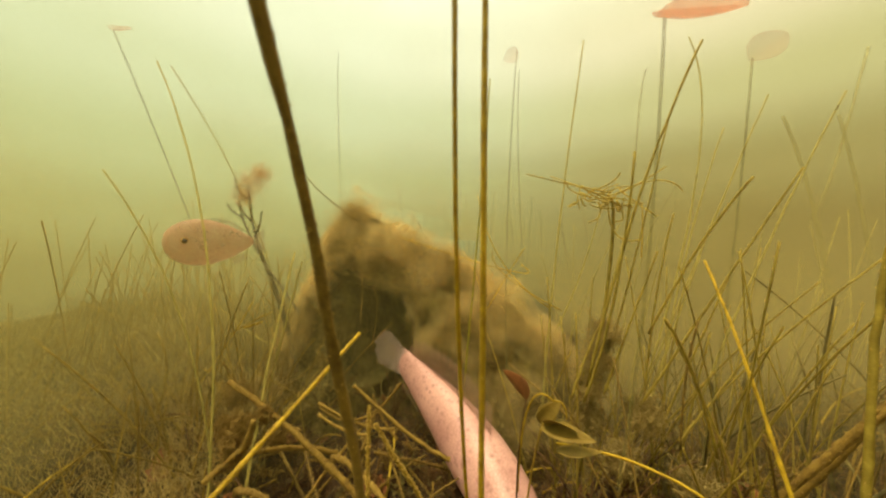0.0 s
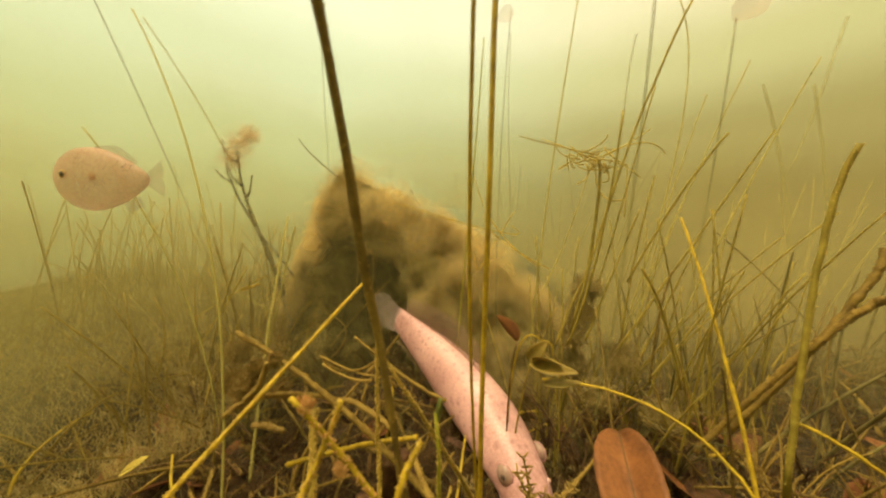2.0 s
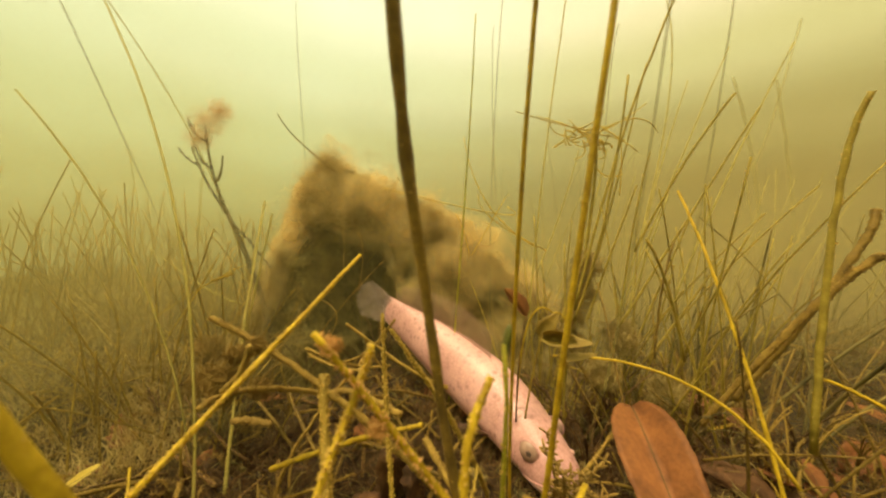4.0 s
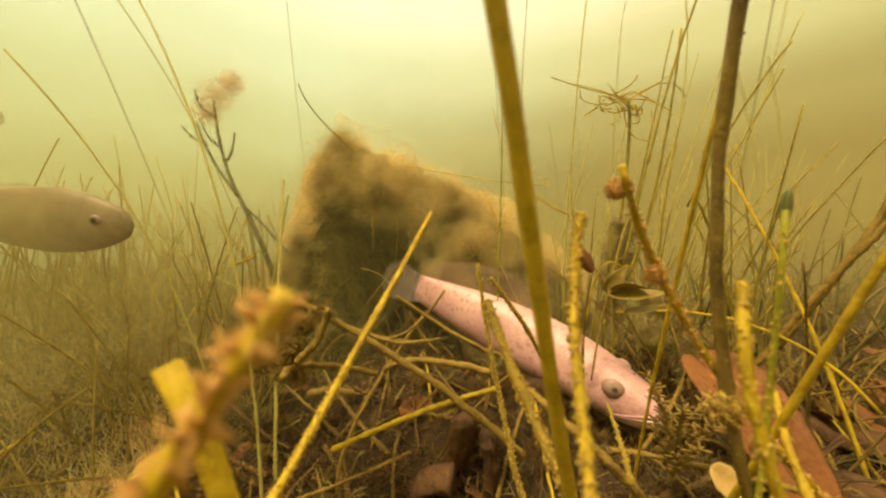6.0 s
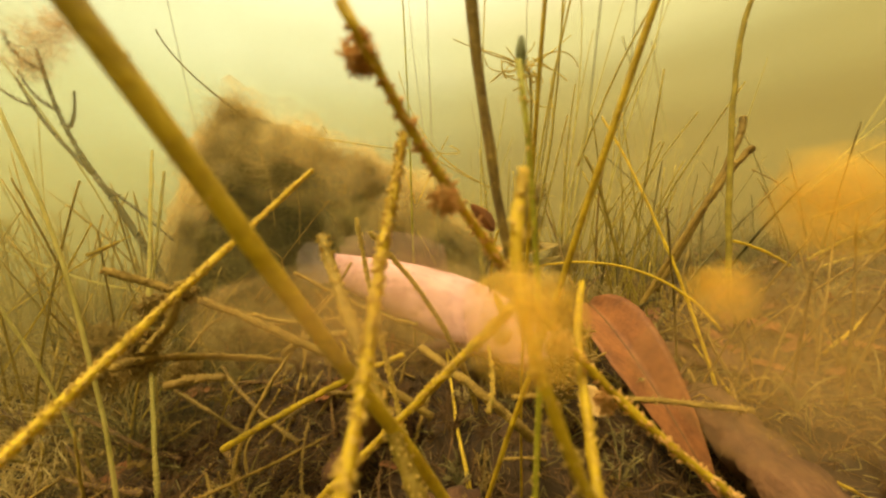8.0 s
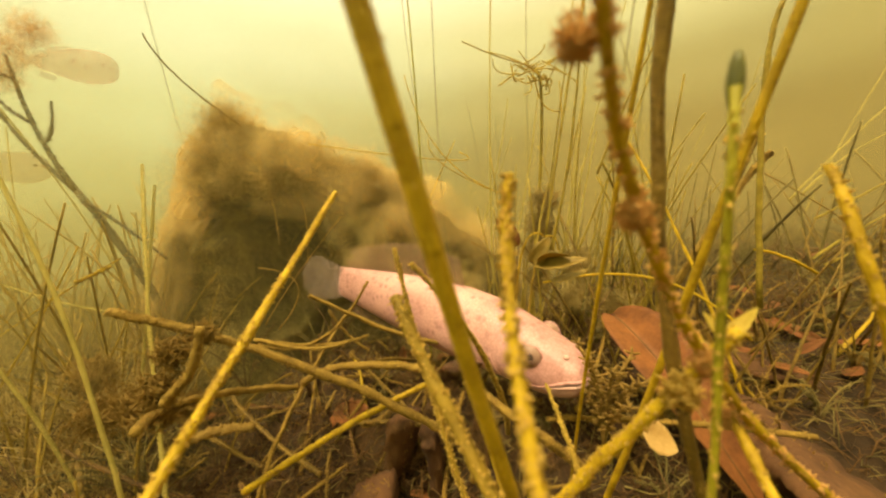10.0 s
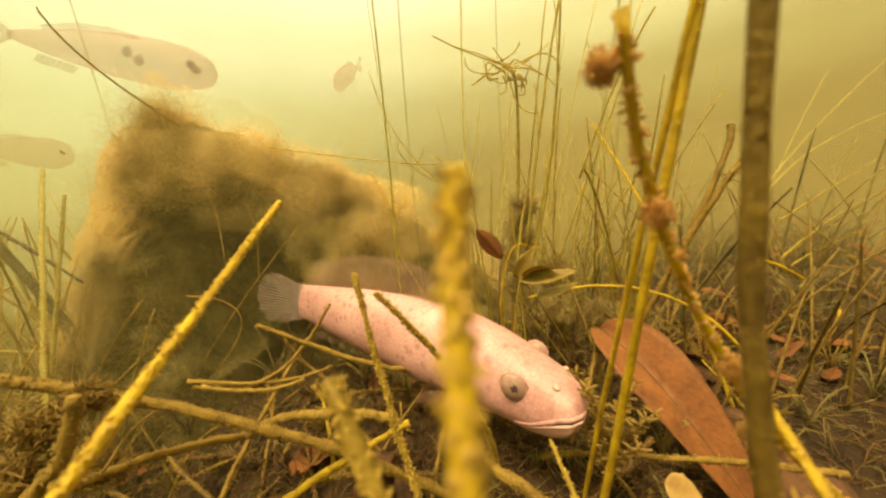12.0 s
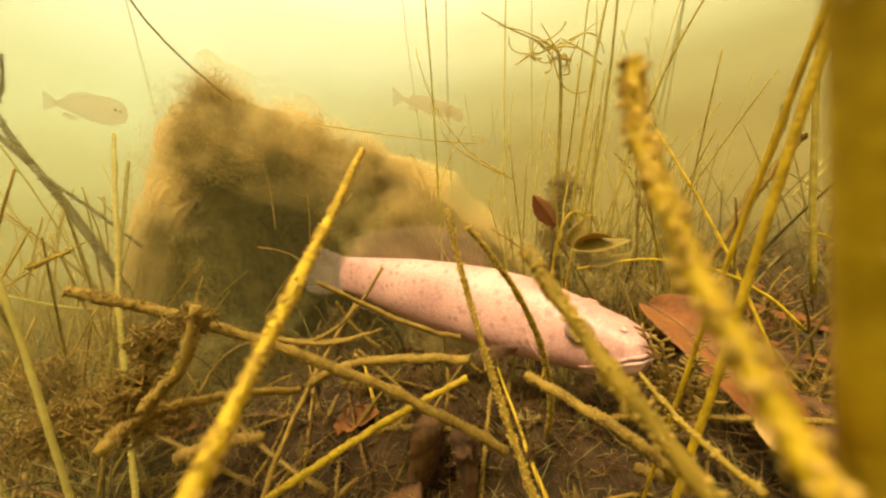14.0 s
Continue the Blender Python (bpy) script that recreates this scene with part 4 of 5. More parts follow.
stem("waterweed", [(0.790, 0.440, 0.233), (0.996, 0.480, 0.286), (1.193, 0.500, 0.333)], (0.0022, 0.0014), THICKET, "slanting olive reed at the edge of the thicket", 60, 0.002, group="thicket behind the fish")
stem("waterweed", [(0.819, 0.440, 0.220), (1.005, 0.480, 0.238), (1.155, 0.500, 0.247)], (0.0022, 0.0014), THICKET, "slanting olive reed at the edge of the thicket", 60, 0.002, group="thicket behind the fish")
stem("waterweed", [(1.158, 0.690, 0.253), (1.370, 0.730, 0.551), (1.648, 0.750, 0.904)], (0.0022, 0.0014), REED, "slanting olive reed at the edge of the thicket", 60, 0.002, group="thicket behind the fish")
stem("waterweed", [(0.343, 0.520, 0.283), (0.372, 0.540, 0.391), (0.413, 0.550, 0.672)], (0.0017, 0.0011), THICKET, "thin olive reed standing in the thicket", 50, 0.002, group="thicket behind the fish")
stem("waterweed", [(0.339, 0.470, 0.272), (0.367, 0.490, 0.362), (0.398, 0.500, 0.474)], (0.0017, 0.0011), THICKET, "thin olive reed standing in the thicket", 50, 0.002, group="thicket behind the fish")
stem("waterweed", [(0.419, 0.550, 0.210), (0.450, 0.570, 0.330), (0.484, 0.580, 0.472)], (0.0017, 0.0011), REED, "thin olive reed standing in the thicket", 50, 0.002, group="thicket behind the fish")
stem("waterweed", [(0.434, 0.530, 0.213), (0.471, 0.550, 0.309), (0.513, 0.560, 0.443)], (0.0017, 0.0011), THICKET, "thin olive reed standing in the thicket", 50, 0.002, group="thicket behind the fish")
stem("waterweed", [(0.390, 0.490, 0.255), (0.482, 0.510, 0.438), (0.558, 0.520, 0.595)], (0.0017, 0.0011), THICKET, "thin olive reed standing in the thicket", 50, 0.002, group="thicket behind the fish")
stem("waterweed", [(0.499, 0.570, 0.251), (0.575, 0.590, 0.505), (0.649, 0.600, 0.724)], (0.0017, 0.0011), REED, "thin olive reed standing in the thicket", 50, 0.002, group="thicket behind the fish")
stem("waterweed", [(0.339, 0.630, 0.258), (0.377, 0.650, 0.390), (0.405, 0.660, 0.567)], (0.0017, 0.0011), REED, "thin olive reed standing in the thicket", 50, 0.002, group="thicket behind the fish")
stem("waterweed", [(0.282, 0.720, 0.251), (0.335, 0.740, 0.399), (0.374, 0.750, 0.585)], (0.0017, 0.0011), REED, "thin olive reed standing in the thicket", 50, 0.002, group="thicket behind the fish")
stem("waterweed", [(0.439, 0.610, 0.240), (0.505, 0.630, 0.473), (0.582, 0.640, 0.742)], (0.0017, 0.0011), REED, "thin olive reed standing in the thicket", 50, 0.002, group="thicket behind the fish")
stem("waterweed", [(0.483, 0.670, 0.239), (0.513, 0.690, 0.486), (0.555, 0.700, 0.711)], (0.0017, 0.0011), REED, "thin olive reed standing in the thicket", 50, 0.002, group="thicket behind the fish")
stem("waterweed", [(0.431, 0.470, 0.228), (0.478, 0.490, 0.293), (0.524, 0.500, 0.373)], (0.0017, 0.0011), THICKET, "thin olive reed standing in the thicket", 50, 0.002, group="thicket behind the fish")
stem("waterweed", [(0.292, 0.430, 0.276), (0.312, 0.450, 0.340), (0.329, 0.460, 0.378)], (0.0017, 0.0011), THICKET, "thin olive reed standing in the thicket", 50, 0.002, group="thicket behind the fish")
stem("twig", [(0.391, 0.540, 0.463), (0.389, 0.540, 0.507), (0.385, 0.540, 0.545)], (0.0008, 0.0006), YELLOW, "thin yellow twig in the thicket", category="twig")
stem("twig", [(0.154, 0.600, 0.339), (0.194, 0.600, 0.422), (0.216, 0.600, 0.464)], (0.0008, 0.0006), YELLOW, "thin yellow twig in the thicket", category="twig")
stem("twig", [(0.285, 0.550, 0.364), (0.186, 0.550, 0.416), (0.163, 0.550, 0.458)], (0.0008, 0.0006), YELLOW, "thin yellow twig in the thicket", category="twig")
stem("twig", [(0.149, 0.600, 0.339), (0.138, 0.600, 0.378), (0.118, 0.600, 0.420)], (0.0008, 0.0006), YELLOW, "thin yellow twig in the thicket", category="twig")
stem("rootlet", [(-0.072, 0.510, 0.303), (-0.078, 0.520, 0.371), (-0.090, 0.520, 0.437)], (0.0007, 0.0006), TAN, "hair-thin pale root hanging by the algae", category="root")
stem("rootlet", [(-0.023, 0.470, 0.281), (-0.022, 0.480, 0.347), (-0.033, 0.480, 0.378)], (0.0007, 0.0006), TAN, "hair-thin pale root hanging by the algae", category="root")
stem("rootlet", [(-0.061, 0.410, 0.218), (-0.022, 0.420, 0.274), (0.037, 0.420, 0.343)], (0.0007, 0.0006), TAN, "hair-thin pale root hanging by the algae", category="root")
stem("rootlet", [(-0.026, 0.360, 0.230), (-0.002, 0.360, 0.275), (-0.038, 0.360, 0.297)], (0.0007, 0.0006), TAN, "hair-thin looped root before the hollow", category="root")
stem("rootlet", [(-0.052, 0.280, 0.214), (-0.041, 0.300, 0.232), (-0.016, 0.300, 0.237)], (0.0008, 0.0007), TAN, "hair-thin pale root on the heap", category="root")
stem("stick", [(-0.072, 0.400, 0.205), (0.001, 0.400, 0.190), (0.059, 0.400, 0.196)], (0.0022, 0.0017600000000000003), OLIVE, "short fuzzy stick lying on the heap", 160, 0.003, category="stick")
stem("stick", [(0.056, 0.420, 0.166), (0.032, 0.420, 0.190), (0.011, 0.420, 0.226)], (0.0016, 0.00128), OLIVE, "short fuzzy stick lying on the heap", 160, 0.003, category="stick")
stem("stick", [(-0.041, 0.240, 0.205), (-0.021, 0.240, 0.210), (-0.000, 0.240, 0.209)], (0.003, 0.0024000000000000002), TAN, "short fuzzy stick lying on the heap", 160, 0.003, category="stick")
stem("stick", [(-0.051, 0.240, 0.234), (-0.032, 0.240, 0.255), (-0.022, 0.240, 0.283)], (0.0032, 0.00256), OLIVE, "short fuzzy stick lying on the heap", 160, 0.003, category="stick")
stem("stick", [(-0.284, 0.450, 0.279), (-0.265, 0.450, 0.286), (-0.243, 0.450, 0.296)], (0.002, 0.0016), YELLOW, "short fuzzy stick lying on the heap", 160, 0.003, category="stick")
stem("stick", [(-0.068, 0.400, 0.199), (0.001, 0.400, 0.196), (0.064, 0.400, 0.264)], (0.002, 0.0016), OLIVE, "short fuzzy stick lying on the heap", 160, 0.003, category="stick")
stem("stick", [(-0.039, 0.360, 0.218), (0.001, 0.360, 0.205), (0.041, 0.360, 0.208)], (0.0022, 0.0017600000000000003), OLIVE, "short fuzzy stick lying on the heap", 160, 0.003, category="stick")
stem("waterweed", [(0.175, 0.140, 0.238), (0.185, 0.170, 0.233), (0.190, 0.200, 0.240)], (0.0014, 0.00098), OLIVE, "olive stem under the fish's chin", 70, 0.002)


def twig_cluster():
    """A tangle of pale dead twigs caught on a stem."""
    hub = np.array((0.334, 0.520, 0.549))
    ob = thing("dead_twig_cluster", None, hub, "star-shaped tangle of pale dead twigs", "twigs")
    tips = [np.array(t) - hub for t in ((0.213, 0.500, 0.581), (0.274, 0.550, 0.581), (0.398, 0.500, 0.592), (0.441, 0.550, 0.567), (0.377, 0.500, 0.489), (0.289, 0.480, 0.562), (0.357, 0.560, 0.579), (0.306, 0.500, 0.510), (0.379, 0.560, 0.542), (0.249, 0.530, 0.584), (0.389, 0.490, 0.521))]
    tips += [unit(rng.normal(size=3) * [1, 0.6, 0.7]) * rng.uniform(0.02, 0.05) for _ in range(14)]
    for tip in tips:
        sh = Shape()
        side = rng.normal(size=3) * 0.008
        start = rng.normal(size=3) * [0.016, 0.010, 0.008]
        pts = bow(start, (start + tip) / 2 + side, tip, 8)
        tube(sh, pts, [0.0011, 0.0006], 6, 0.1)
        coat(sh, pts, np.linspace(0.0011, 0.0006, 8), 50, 0.0022, 0.0004)
        part("twig", sh, PALE, ob)
    post = Shape()
    tube(post, bow((0, 0, 0.005), (0.01, 0, -0.12), (-0.01, 0.01, hub_drop(hub)), 10), [0.002, 0.003], 7)
    part("stalk", post, THICKET, ob)


def hub_drop(hub):
    return bed_height(hub[0], hub[1]) - hub[2]


twig_cluster()


def floc(shape, centre, size, count, width):
    d = unit(rng.normal(size=(count, 3)))
    where = np.asarray(centre) + d * size * rng.uniform(0, 0.75, (count, 1)) ** 0.6
    tufts(shape, where, unit(rng.normal(size=(count, 3))), size * rng.uniform(0.2, 0.6, count), width, 1.2)


def dead_plant():
    """The grey dead plant in the murk: a forked stalk with broken side twigs and a brown clot of algae at its top."""
    fork = np.array((-0.349, 0.548, 0.394))
    root = np.array((-0.270, 0.600, bed_height(-0.27, 0.60)))
    ob = thing("dead_plant", None, root, "grey forked dead plant stalk with a brown algae clot", "dead plant")
    ways = [(root - [0, 0, 0.01], (-0.300, 0.580, 0.22), fork, 0.0060, 0.0046), (fork, (-0.362, 0.530, 0.47), (-0.352, 0.505, 0.555), 0.0044, 0.0016),
            (fork, (-0.39, 0.54, 0.46), (-0.405, 0.525, 0.525), 0.0034, 0.0012), (fork - [-0.004, 0, 0.016], (-0.315, 0.555, 0.35), (-0.262, 0.565, 0.285), 0.0028, 0.0016),
            ((-0.356, 0.532, 0.46), (-0.335, 0.52, 0.475), (-0.325, 0.515, 0.505), 0.0020, 0.0008), ((-0.358, 0.525, 0.48), (-0.38, 0.52, 0.50), (-0.385, 0.51, 0.53), 0.0018, 0.0007),
            ((-0.395, 0.533, 0.49), (-0.42, 0.53, 0.50), (-0.43, 0.52, 0.52), 0.0015, 0.0006), ((-0.355, 0.51, 0.53), (-0.372, 0.50, 0.545), (-0.376, 0.495, 0.57), 0.0014, 0.0006)]
    for a, b, c, r0, r1 in ways:
        sh = Shape()
        pts = bow(np.array(a) - root, np.array(b) - root, np.array(c) - root, 12)
        tube(sh, pts, np.linspace(r0, r1, 12) * (1 + rng.uniform(-0.15, 0.15, 12)), 7, 0.12)
        coat(sh, pts, np.linspace(r0, r1, 12), 160, 0.0035, 0.0004)
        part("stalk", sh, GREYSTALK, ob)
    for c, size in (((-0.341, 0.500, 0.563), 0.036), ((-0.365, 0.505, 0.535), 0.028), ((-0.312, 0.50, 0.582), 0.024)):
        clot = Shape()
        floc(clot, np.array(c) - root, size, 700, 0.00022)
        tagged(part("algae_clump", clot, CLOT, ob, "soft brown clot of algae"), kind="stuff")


dead_plant()


# ---- leaves and small plants round the fish ----
def blade(shape, length, width, curl=0.2, fold=0.2, thick=0.0006, n=12, m=7, ragged=0.0, tipness=1.0):
    """A leaf with two skins along +x, its stalk at the origin."""
    rows = []
    for side in (1, -1):
        for i in range(n):
            s = i / (n - 1)
            w = width * 0.5 * (math.sin(math.pi * min(1, s * 0.97 + 0.03) ** 0.8) ** 0.75) * (1 - 0.25 * tipness * s)
            for j in range(m):
                q = 2 * j / (m - 1) - 1
                x = length * s
                y = w * q * (1 + ragged * math.sin(i * 2.3 + q * 5))
                z = curl * length * (s * s - s * 0.4) + fold * w * abs(q) + 0.04 * width * math.sin(i * 1.7 + j) * ragged + side * thick / 2 * (1 - 0.6 * abs(q))
                rows.append((x, y, z))
    half = n * m
    faces = []
    for o in (0, half):
        for i in range(n - 1):
            for j in range(m - 1):
                a = o + i * m + j
                f = (a, a + m, a + m + 1, a + 1)
                faces.append(f if o == 0 else f[::-1])
    edge = [i * m for i in range(n)] + [(n - 1) * m + j for j in range(1, m)] + [i * m + m - 1 for i in range(n - 2, -1, -1)] + [j for j in range(m - 2, 0, -1)]
    for a, b in zip(edge, edge[1:] + edge[:1]):
        faces.append((a, a + half, b + half, b))
    shape.add(rows, faces)


def rib(shape, length, curl, fold_z=0.0, r=0.0006):
    s = np.linspace(0, 0.97, 10)
    tube(shape, np.stack([length * s, 0 * s, curl * length * (s * s - s * 0.4) + fold_z + 0.0003], 1), [r, r * 0.4], 5)


def leaf(name, m, length, width, mat, label, curl=0.2, fold=0.2, ragged=0.1, category="leaf", group="", vein=True):
    sh = Shape()
    blade(sh, length, width, curl, fold, ragged=ragged)
    ob = thing(name, sh.mesh(name, mat), label=label, category=category, group=group)
    if vein:
        rb = Shape()
        rib(rb, length, curl)
        part("midrib", rb, ROOT, ob)
    ob.matrix_basis = m
    return ob


def aim(root, tip, roll=0):
    """A pose at root whose x axis points at tip."""
    way = Vector(tip) - Vector(root)
    return Matrix.Translation(root) @ way.to_track_quat("X", "Z").to_matrix().to_4x4() @ pose(0, 0, 0, roll)


def stalk(parent, pts, r, mat=OLIVE):
    sh = Shape()
    tube(sh, bow(*pts, n=12), r, 7, 0.05)
    return part("stalk", sh, mat, parent)


def broadleaf_plant():
    """The small plant beside the fish: one folded brown leaf on a stalk, a looped stalk and yellow-green leaves."""
    root = Vector((0.245, 0.350, 0.175))
    ob = thing("broadleaf_plant", None, root, "small water plant with one folded brown leaf and yellow-green leaves", "water plant")

    def leaf_part(a, b, width, mat, curl, fold, roll, label):
        sh = Shape()
        a, b = Vector(a), Vector(b)
        blade(sh, (b - a).length, width, curl, fold, ragged=0.06)
        p = part("leaf", sh, mat, ob, label)
        p.matrix_basis = aim(a - root, b - root, roll)
        return p

    leaf_part((0.2345, 0.350, 0.303), (0.207, 0.343, 0.334), 0.020, DEAD, 0.05, 1.1, 60, "folded reddish brown leaf")
    stalk(ob, [(-0.012, 0, 0), (-0.014, 0.002, 0.07), (-0.0105, 0, 0.128)], [0.0010, 0.0008], ROOT)
    stalk(ob, [(-0.012, 0.01, 0.015), (-0.008, -0.004, 0.122), (0.016, -0.008, 0.137)], [0.0012, 0.0009], YELLOW)
    stalk(ob, [(0.016, -0.008, 0.137), (0.026, -0.010, 0.136), (0.030, -0.010, 0.122)], [0.0009, 0.0007], YELLOW)
    leaf_part((0.254, 0.346, 0.285), (0.285, 0.334, 0.296), 0.026, LEAF, -0.3, 0.3, -20, "yellow-green leaf seen edge on")
    leaf_part((0.252, 0.348, 0.280), (0.303, 0.330, 0.282), 0.022, LEAF, 0.25, 0.4, 35, "yellow-green leaf curling up")
    leaf_part((0.250, 0.350, 0.282), (0.268, 0.345, 0.312), 0.020, LEAF, -0.2, 0.3, 80, "upright yellow-green leaf")
    leaf_part((0.268, 0.340, 0.262), (0.310, 0.335, 0.270), 0.018, LEAF, 0.2, 0.2, 10, "yellow-green leaf")
    stalk(ob, [(-0.002, 0.002, 0.0), (0.002, 0.0, 0.06), (0.008, -0.003, 0.108)], [0.0012, 0.0009], OLIVE)


def feathery_plant():
    """The coral-like tuft in front of the fish's mouth."""
    root = np.array([0.262, 0.240, 0.150])
    ob = thing("feathery_plant", None, root, "small tan coral-like water plant with stubby branchlets", "water plant")
    for k in range(11):
        a = k * 2.4
        tip = np.array([0.030 * math.cos(a) * (0.4 + 0.6 * (k % 3) / 2), 0.022 * math.sin(a), 0.062 + 0.022 * math.sin(k * 1.9)])
        sh = Shape()
        pts = bow((0, 0, 0), tip * [0.3, 0.3, 0.55], tip, 12)
        tube(sh, pts, [0.0016, 0.0011], 6, 0.1)
        for i in range(3, 12, 1):
            for s in (0.0, 2.1, 4.2):
                d = np.array([math.cos(a + s + i), math.sin(a + s + i), 0.5]) * 0.0065
                tube(sh, np.stack([pts[i], pts[i] + d * 0.6, pts[i] + d]), [0.0009, 0.0010, 0.0007], 5)
        part("branch", sh, TAN, ob)


def big_dead_leaf():
    sh = Shape()
    blade(sh, 0.185, 0.066, -0.62, 0.70, 0.0012, 30, 11, 0.015)
    ob = thing("sunken_leaf", sh.mesh("sunken_leaf", DEAD), label="large curved orange-brown dead leaf on the bed", category="leaf")
    rb = Shape()
    rib(rb, 0.185, -0.62, 0.001, 0.0010)
    part("midrib", rb, ROOT, ob)
    ob.matrix_basis = aim((0.362, 0.364, 0.206), (0.352, 0.190, 0.158), 22)


def disc_leaf():
    sh = Shape()
    blade(sh, 0.021, 0.019, 0.3, 0.25, 0.0008, 12, 9, 0.05, 0.0)
    ob = thing("round_leaf", sh.mesh("round_leaf", CREAM), label="small round cream leaf resting on the litter", category="leaf")
    ob.matrix_basis = aim((0.246, 0.186, 0.212), (0.262, 0.178, 0.198), 35)


def driftwood():
    """The rotten log and bark slabs under and beside the fish."""
    def slab(name, pts, r, flat, label, holes=0.2):
        sh = Shape()
        p = bow(*pts, n=20)
        rad = r * (1 + 0.22 * np.array([noise.noise((q[0] * 30, q[1] * 30, q[2] * 30)) for q in p]))
        tube(sh, p - p[0], rad, 16, holes, flat)
        fz = Shape()
        coat(fz, p - p[0], rad, 260, 0.005, 0.0005)
        ob = thing(name, sh.mesh(name, WOOD), p[0], label, "driftwood")
        part("algae_coat", fz, TAN, ob)

    slab("log", [(0.46, 0.29, 0.115), (0.430, 0.23, 0.120), (0.425, 0.15, 0.105)], 0.017, 1.5, "brown waterlogged log, half buried")
    slab("bark_slab", [(0.075, 0.345, 0.03), (0.090, 0.328, 0.085), (0.098, 0.318, 0.140)], 0.010, 2.2, "upright slab of rotten brown bark")
    slab("bark_slab", [(0.125, 0.320, 0.03), (0.128, 0.306, 0.080), (0.120, 0.300, 0.135)], 0.009, 2.0, "upright slab of rotten brown bark")
    slab("bark_slab", [(0.040, 0.330, 0.02), (0.050, 0.312, 0.06), (0.085, 0.292, 0.088)], 0.008, 1.8, "leaning slab of rotten bark")
    slab("bark_slab", [(0.10, 0.255, 0.03), (0.145, 0.235, 0.075), (0.19, 0.225, 0.085)], 0.012, 1.8, "lying slab of rotten bark")
    slab("bark_slab", [(0.48, 0.42, 0.11), (0.54, 0.36, 0.12), (0.62, 0.33, 0.10)], 0.012, 2.4, "flat piece of orange-brown bark")


broadleaf_plant()
feathery_plant()
big_dead_leaf()
disc_leaf()
driftwood()

# the closed bud on the green stem, and algae clumps on the arching one
def bud_on(ob, at, way, size, mat, name, label):
    sh = Shape()
    s = np.linspace(0, 1, 10)
    w = np.asarray(way, float) / np.linalg.norm(way)
    tube(sh, np.asarray(at)[None] + w[None] * (s[:, None] * size), 0.0006 + size * 0.085 * np.sin(math.pi * np.clip(s, 0.02, 0.98)) ** 0.8, 9, 0.05)
    part(name, sh, mat, ob, label)


for ob in [o for o in bpy.data.objects if o.parent is None]:
    if ob.get("label") == "green stem with a closed dark bud":
        top = np.array([v.co for v in ob.children[0].data.vertices])
        top = top[top[:, 2].argmax()]
        bud_on(ob, top - [0, 0, 0.002], (0.05, 0.05, 1), 0.011, BUD, "bud", "closed dark green bud")
    if ob.get("label") == "arching stem with orange algae clumps":
        vs = np.array([v.co for v in ob.children[0].data.vertices])
        z0, z1 = vs[:, 2].min(), vs[:, 2].max()
        for frac in (0.99, 0.90, 0.80, 0.72, 0.60, 0.45):
            band = vs[np.abs(vs[:, 2] - (z0 + (z1 - z0) * frac)) < 0.012]
            fz = Shape()
            floc(fz, band.mean(0) + rng.normal(size=3) * 0.0028, 0.0046, 360, 0.00028)
            tagged(part("algae_clump", fz, RUST, ob, "soft orange clump of algae"), kind="stuff")


for way, roll, size in (((0.6, -0.2, 0.5), 20, 0.012), ((-0.3, 0.4, 0.7), -30, 0.009), ((0.7, 0.5, -0.2), 60, 0.008)):
    sh = Shape()
    blade(sh, size, size * 0.42, 0.3, 0.4, ragged=0.08)
    tip_leaf = part("leaf", sh, PALE, CROSSING, "small yellow leaf")
    tip_leaf.matrix_basis = aim(Vector((0.131, -0.092, 0.203)), Vector((0.131, -0.092, 0.203)) + Vector(way), roll)


# ---- litter on the bed ----
def on_bed(x, y, lift=0.0):
    return Vector((x, y, bed_height(x, y) + lift))


def spread(n, x0, x1, y0, y1):
    return [(random.uniform(x0, x1), random.uniform(y0, y1)) for _ in range(n)]


random.seed(11)
for k, (x, y) in enumerate(spread(64, -0.45, 0.75, 0.10, 0.85)):
    p = on_bed(x, y, 0.006)
    length = random.uniform(0.03, 0.075)
    leaf("dead_leaf", Matrix.Translation(p) @ pose(0, 0, 0, random.uniform(-35, 35), random.uniform(-30, 25), random.uniform(0, 360)),
         length, length * random.uniform(0.35, 0.6), DEAD, "curled orange-brown dead leaf lying in the litter", random.uniform(-0.4, 0.5), random.uniform(0, 0.5), 0.2, group="dead leaves on the bed")
leaf("yellow_leaf", aim((-0.150, 0.185, 0.165), (-0.118, 0.192, 0.186), 20), 0.040, 0.015, PALE, "bright yellow fallen leaf caught in the weeds", 0.1, 0.3, 0.05)
leaf("yellow_leaf", aim((0.004, 0.382, 0.020), (0.012, 0.384, 0.030), 40), 0.012, 0.008, PALE, "tiny yellow-green leaf on the bed", 0.1, 0.2, 0.0, vein=False)

for k, (x, y) in enumerate(spread(70, -0.55, 0.85, 0.16, 0.80)):
    a, length = random.uniform(0, math.pi), random.uniform(0.05, 0.16)
    p0 = on_bed(x, y, 0.004)
    p2 = on_bed(x + length * math.cos(a), y + length * math.sin(a), random.uniform(0.004, 0.06))
    mid = (p0 + p2) / 2 + Vector((random.uniform(-0.015, 0.015), random.uniform(-0.015, 0.015), random.uniform(0.0, 0.02)))
    stem("stick", [tuple(p0), tuple(mid), tuple(p2)], (random.uniform(0.0014, 0.0030), 0.0012), random.choice((STICK, STICK, BARK, AMBER)), "short fuzzy stick lying in the litter", 110, 0.0022,
         category="stick", group="sticks on the bed", n=9, sides=6)

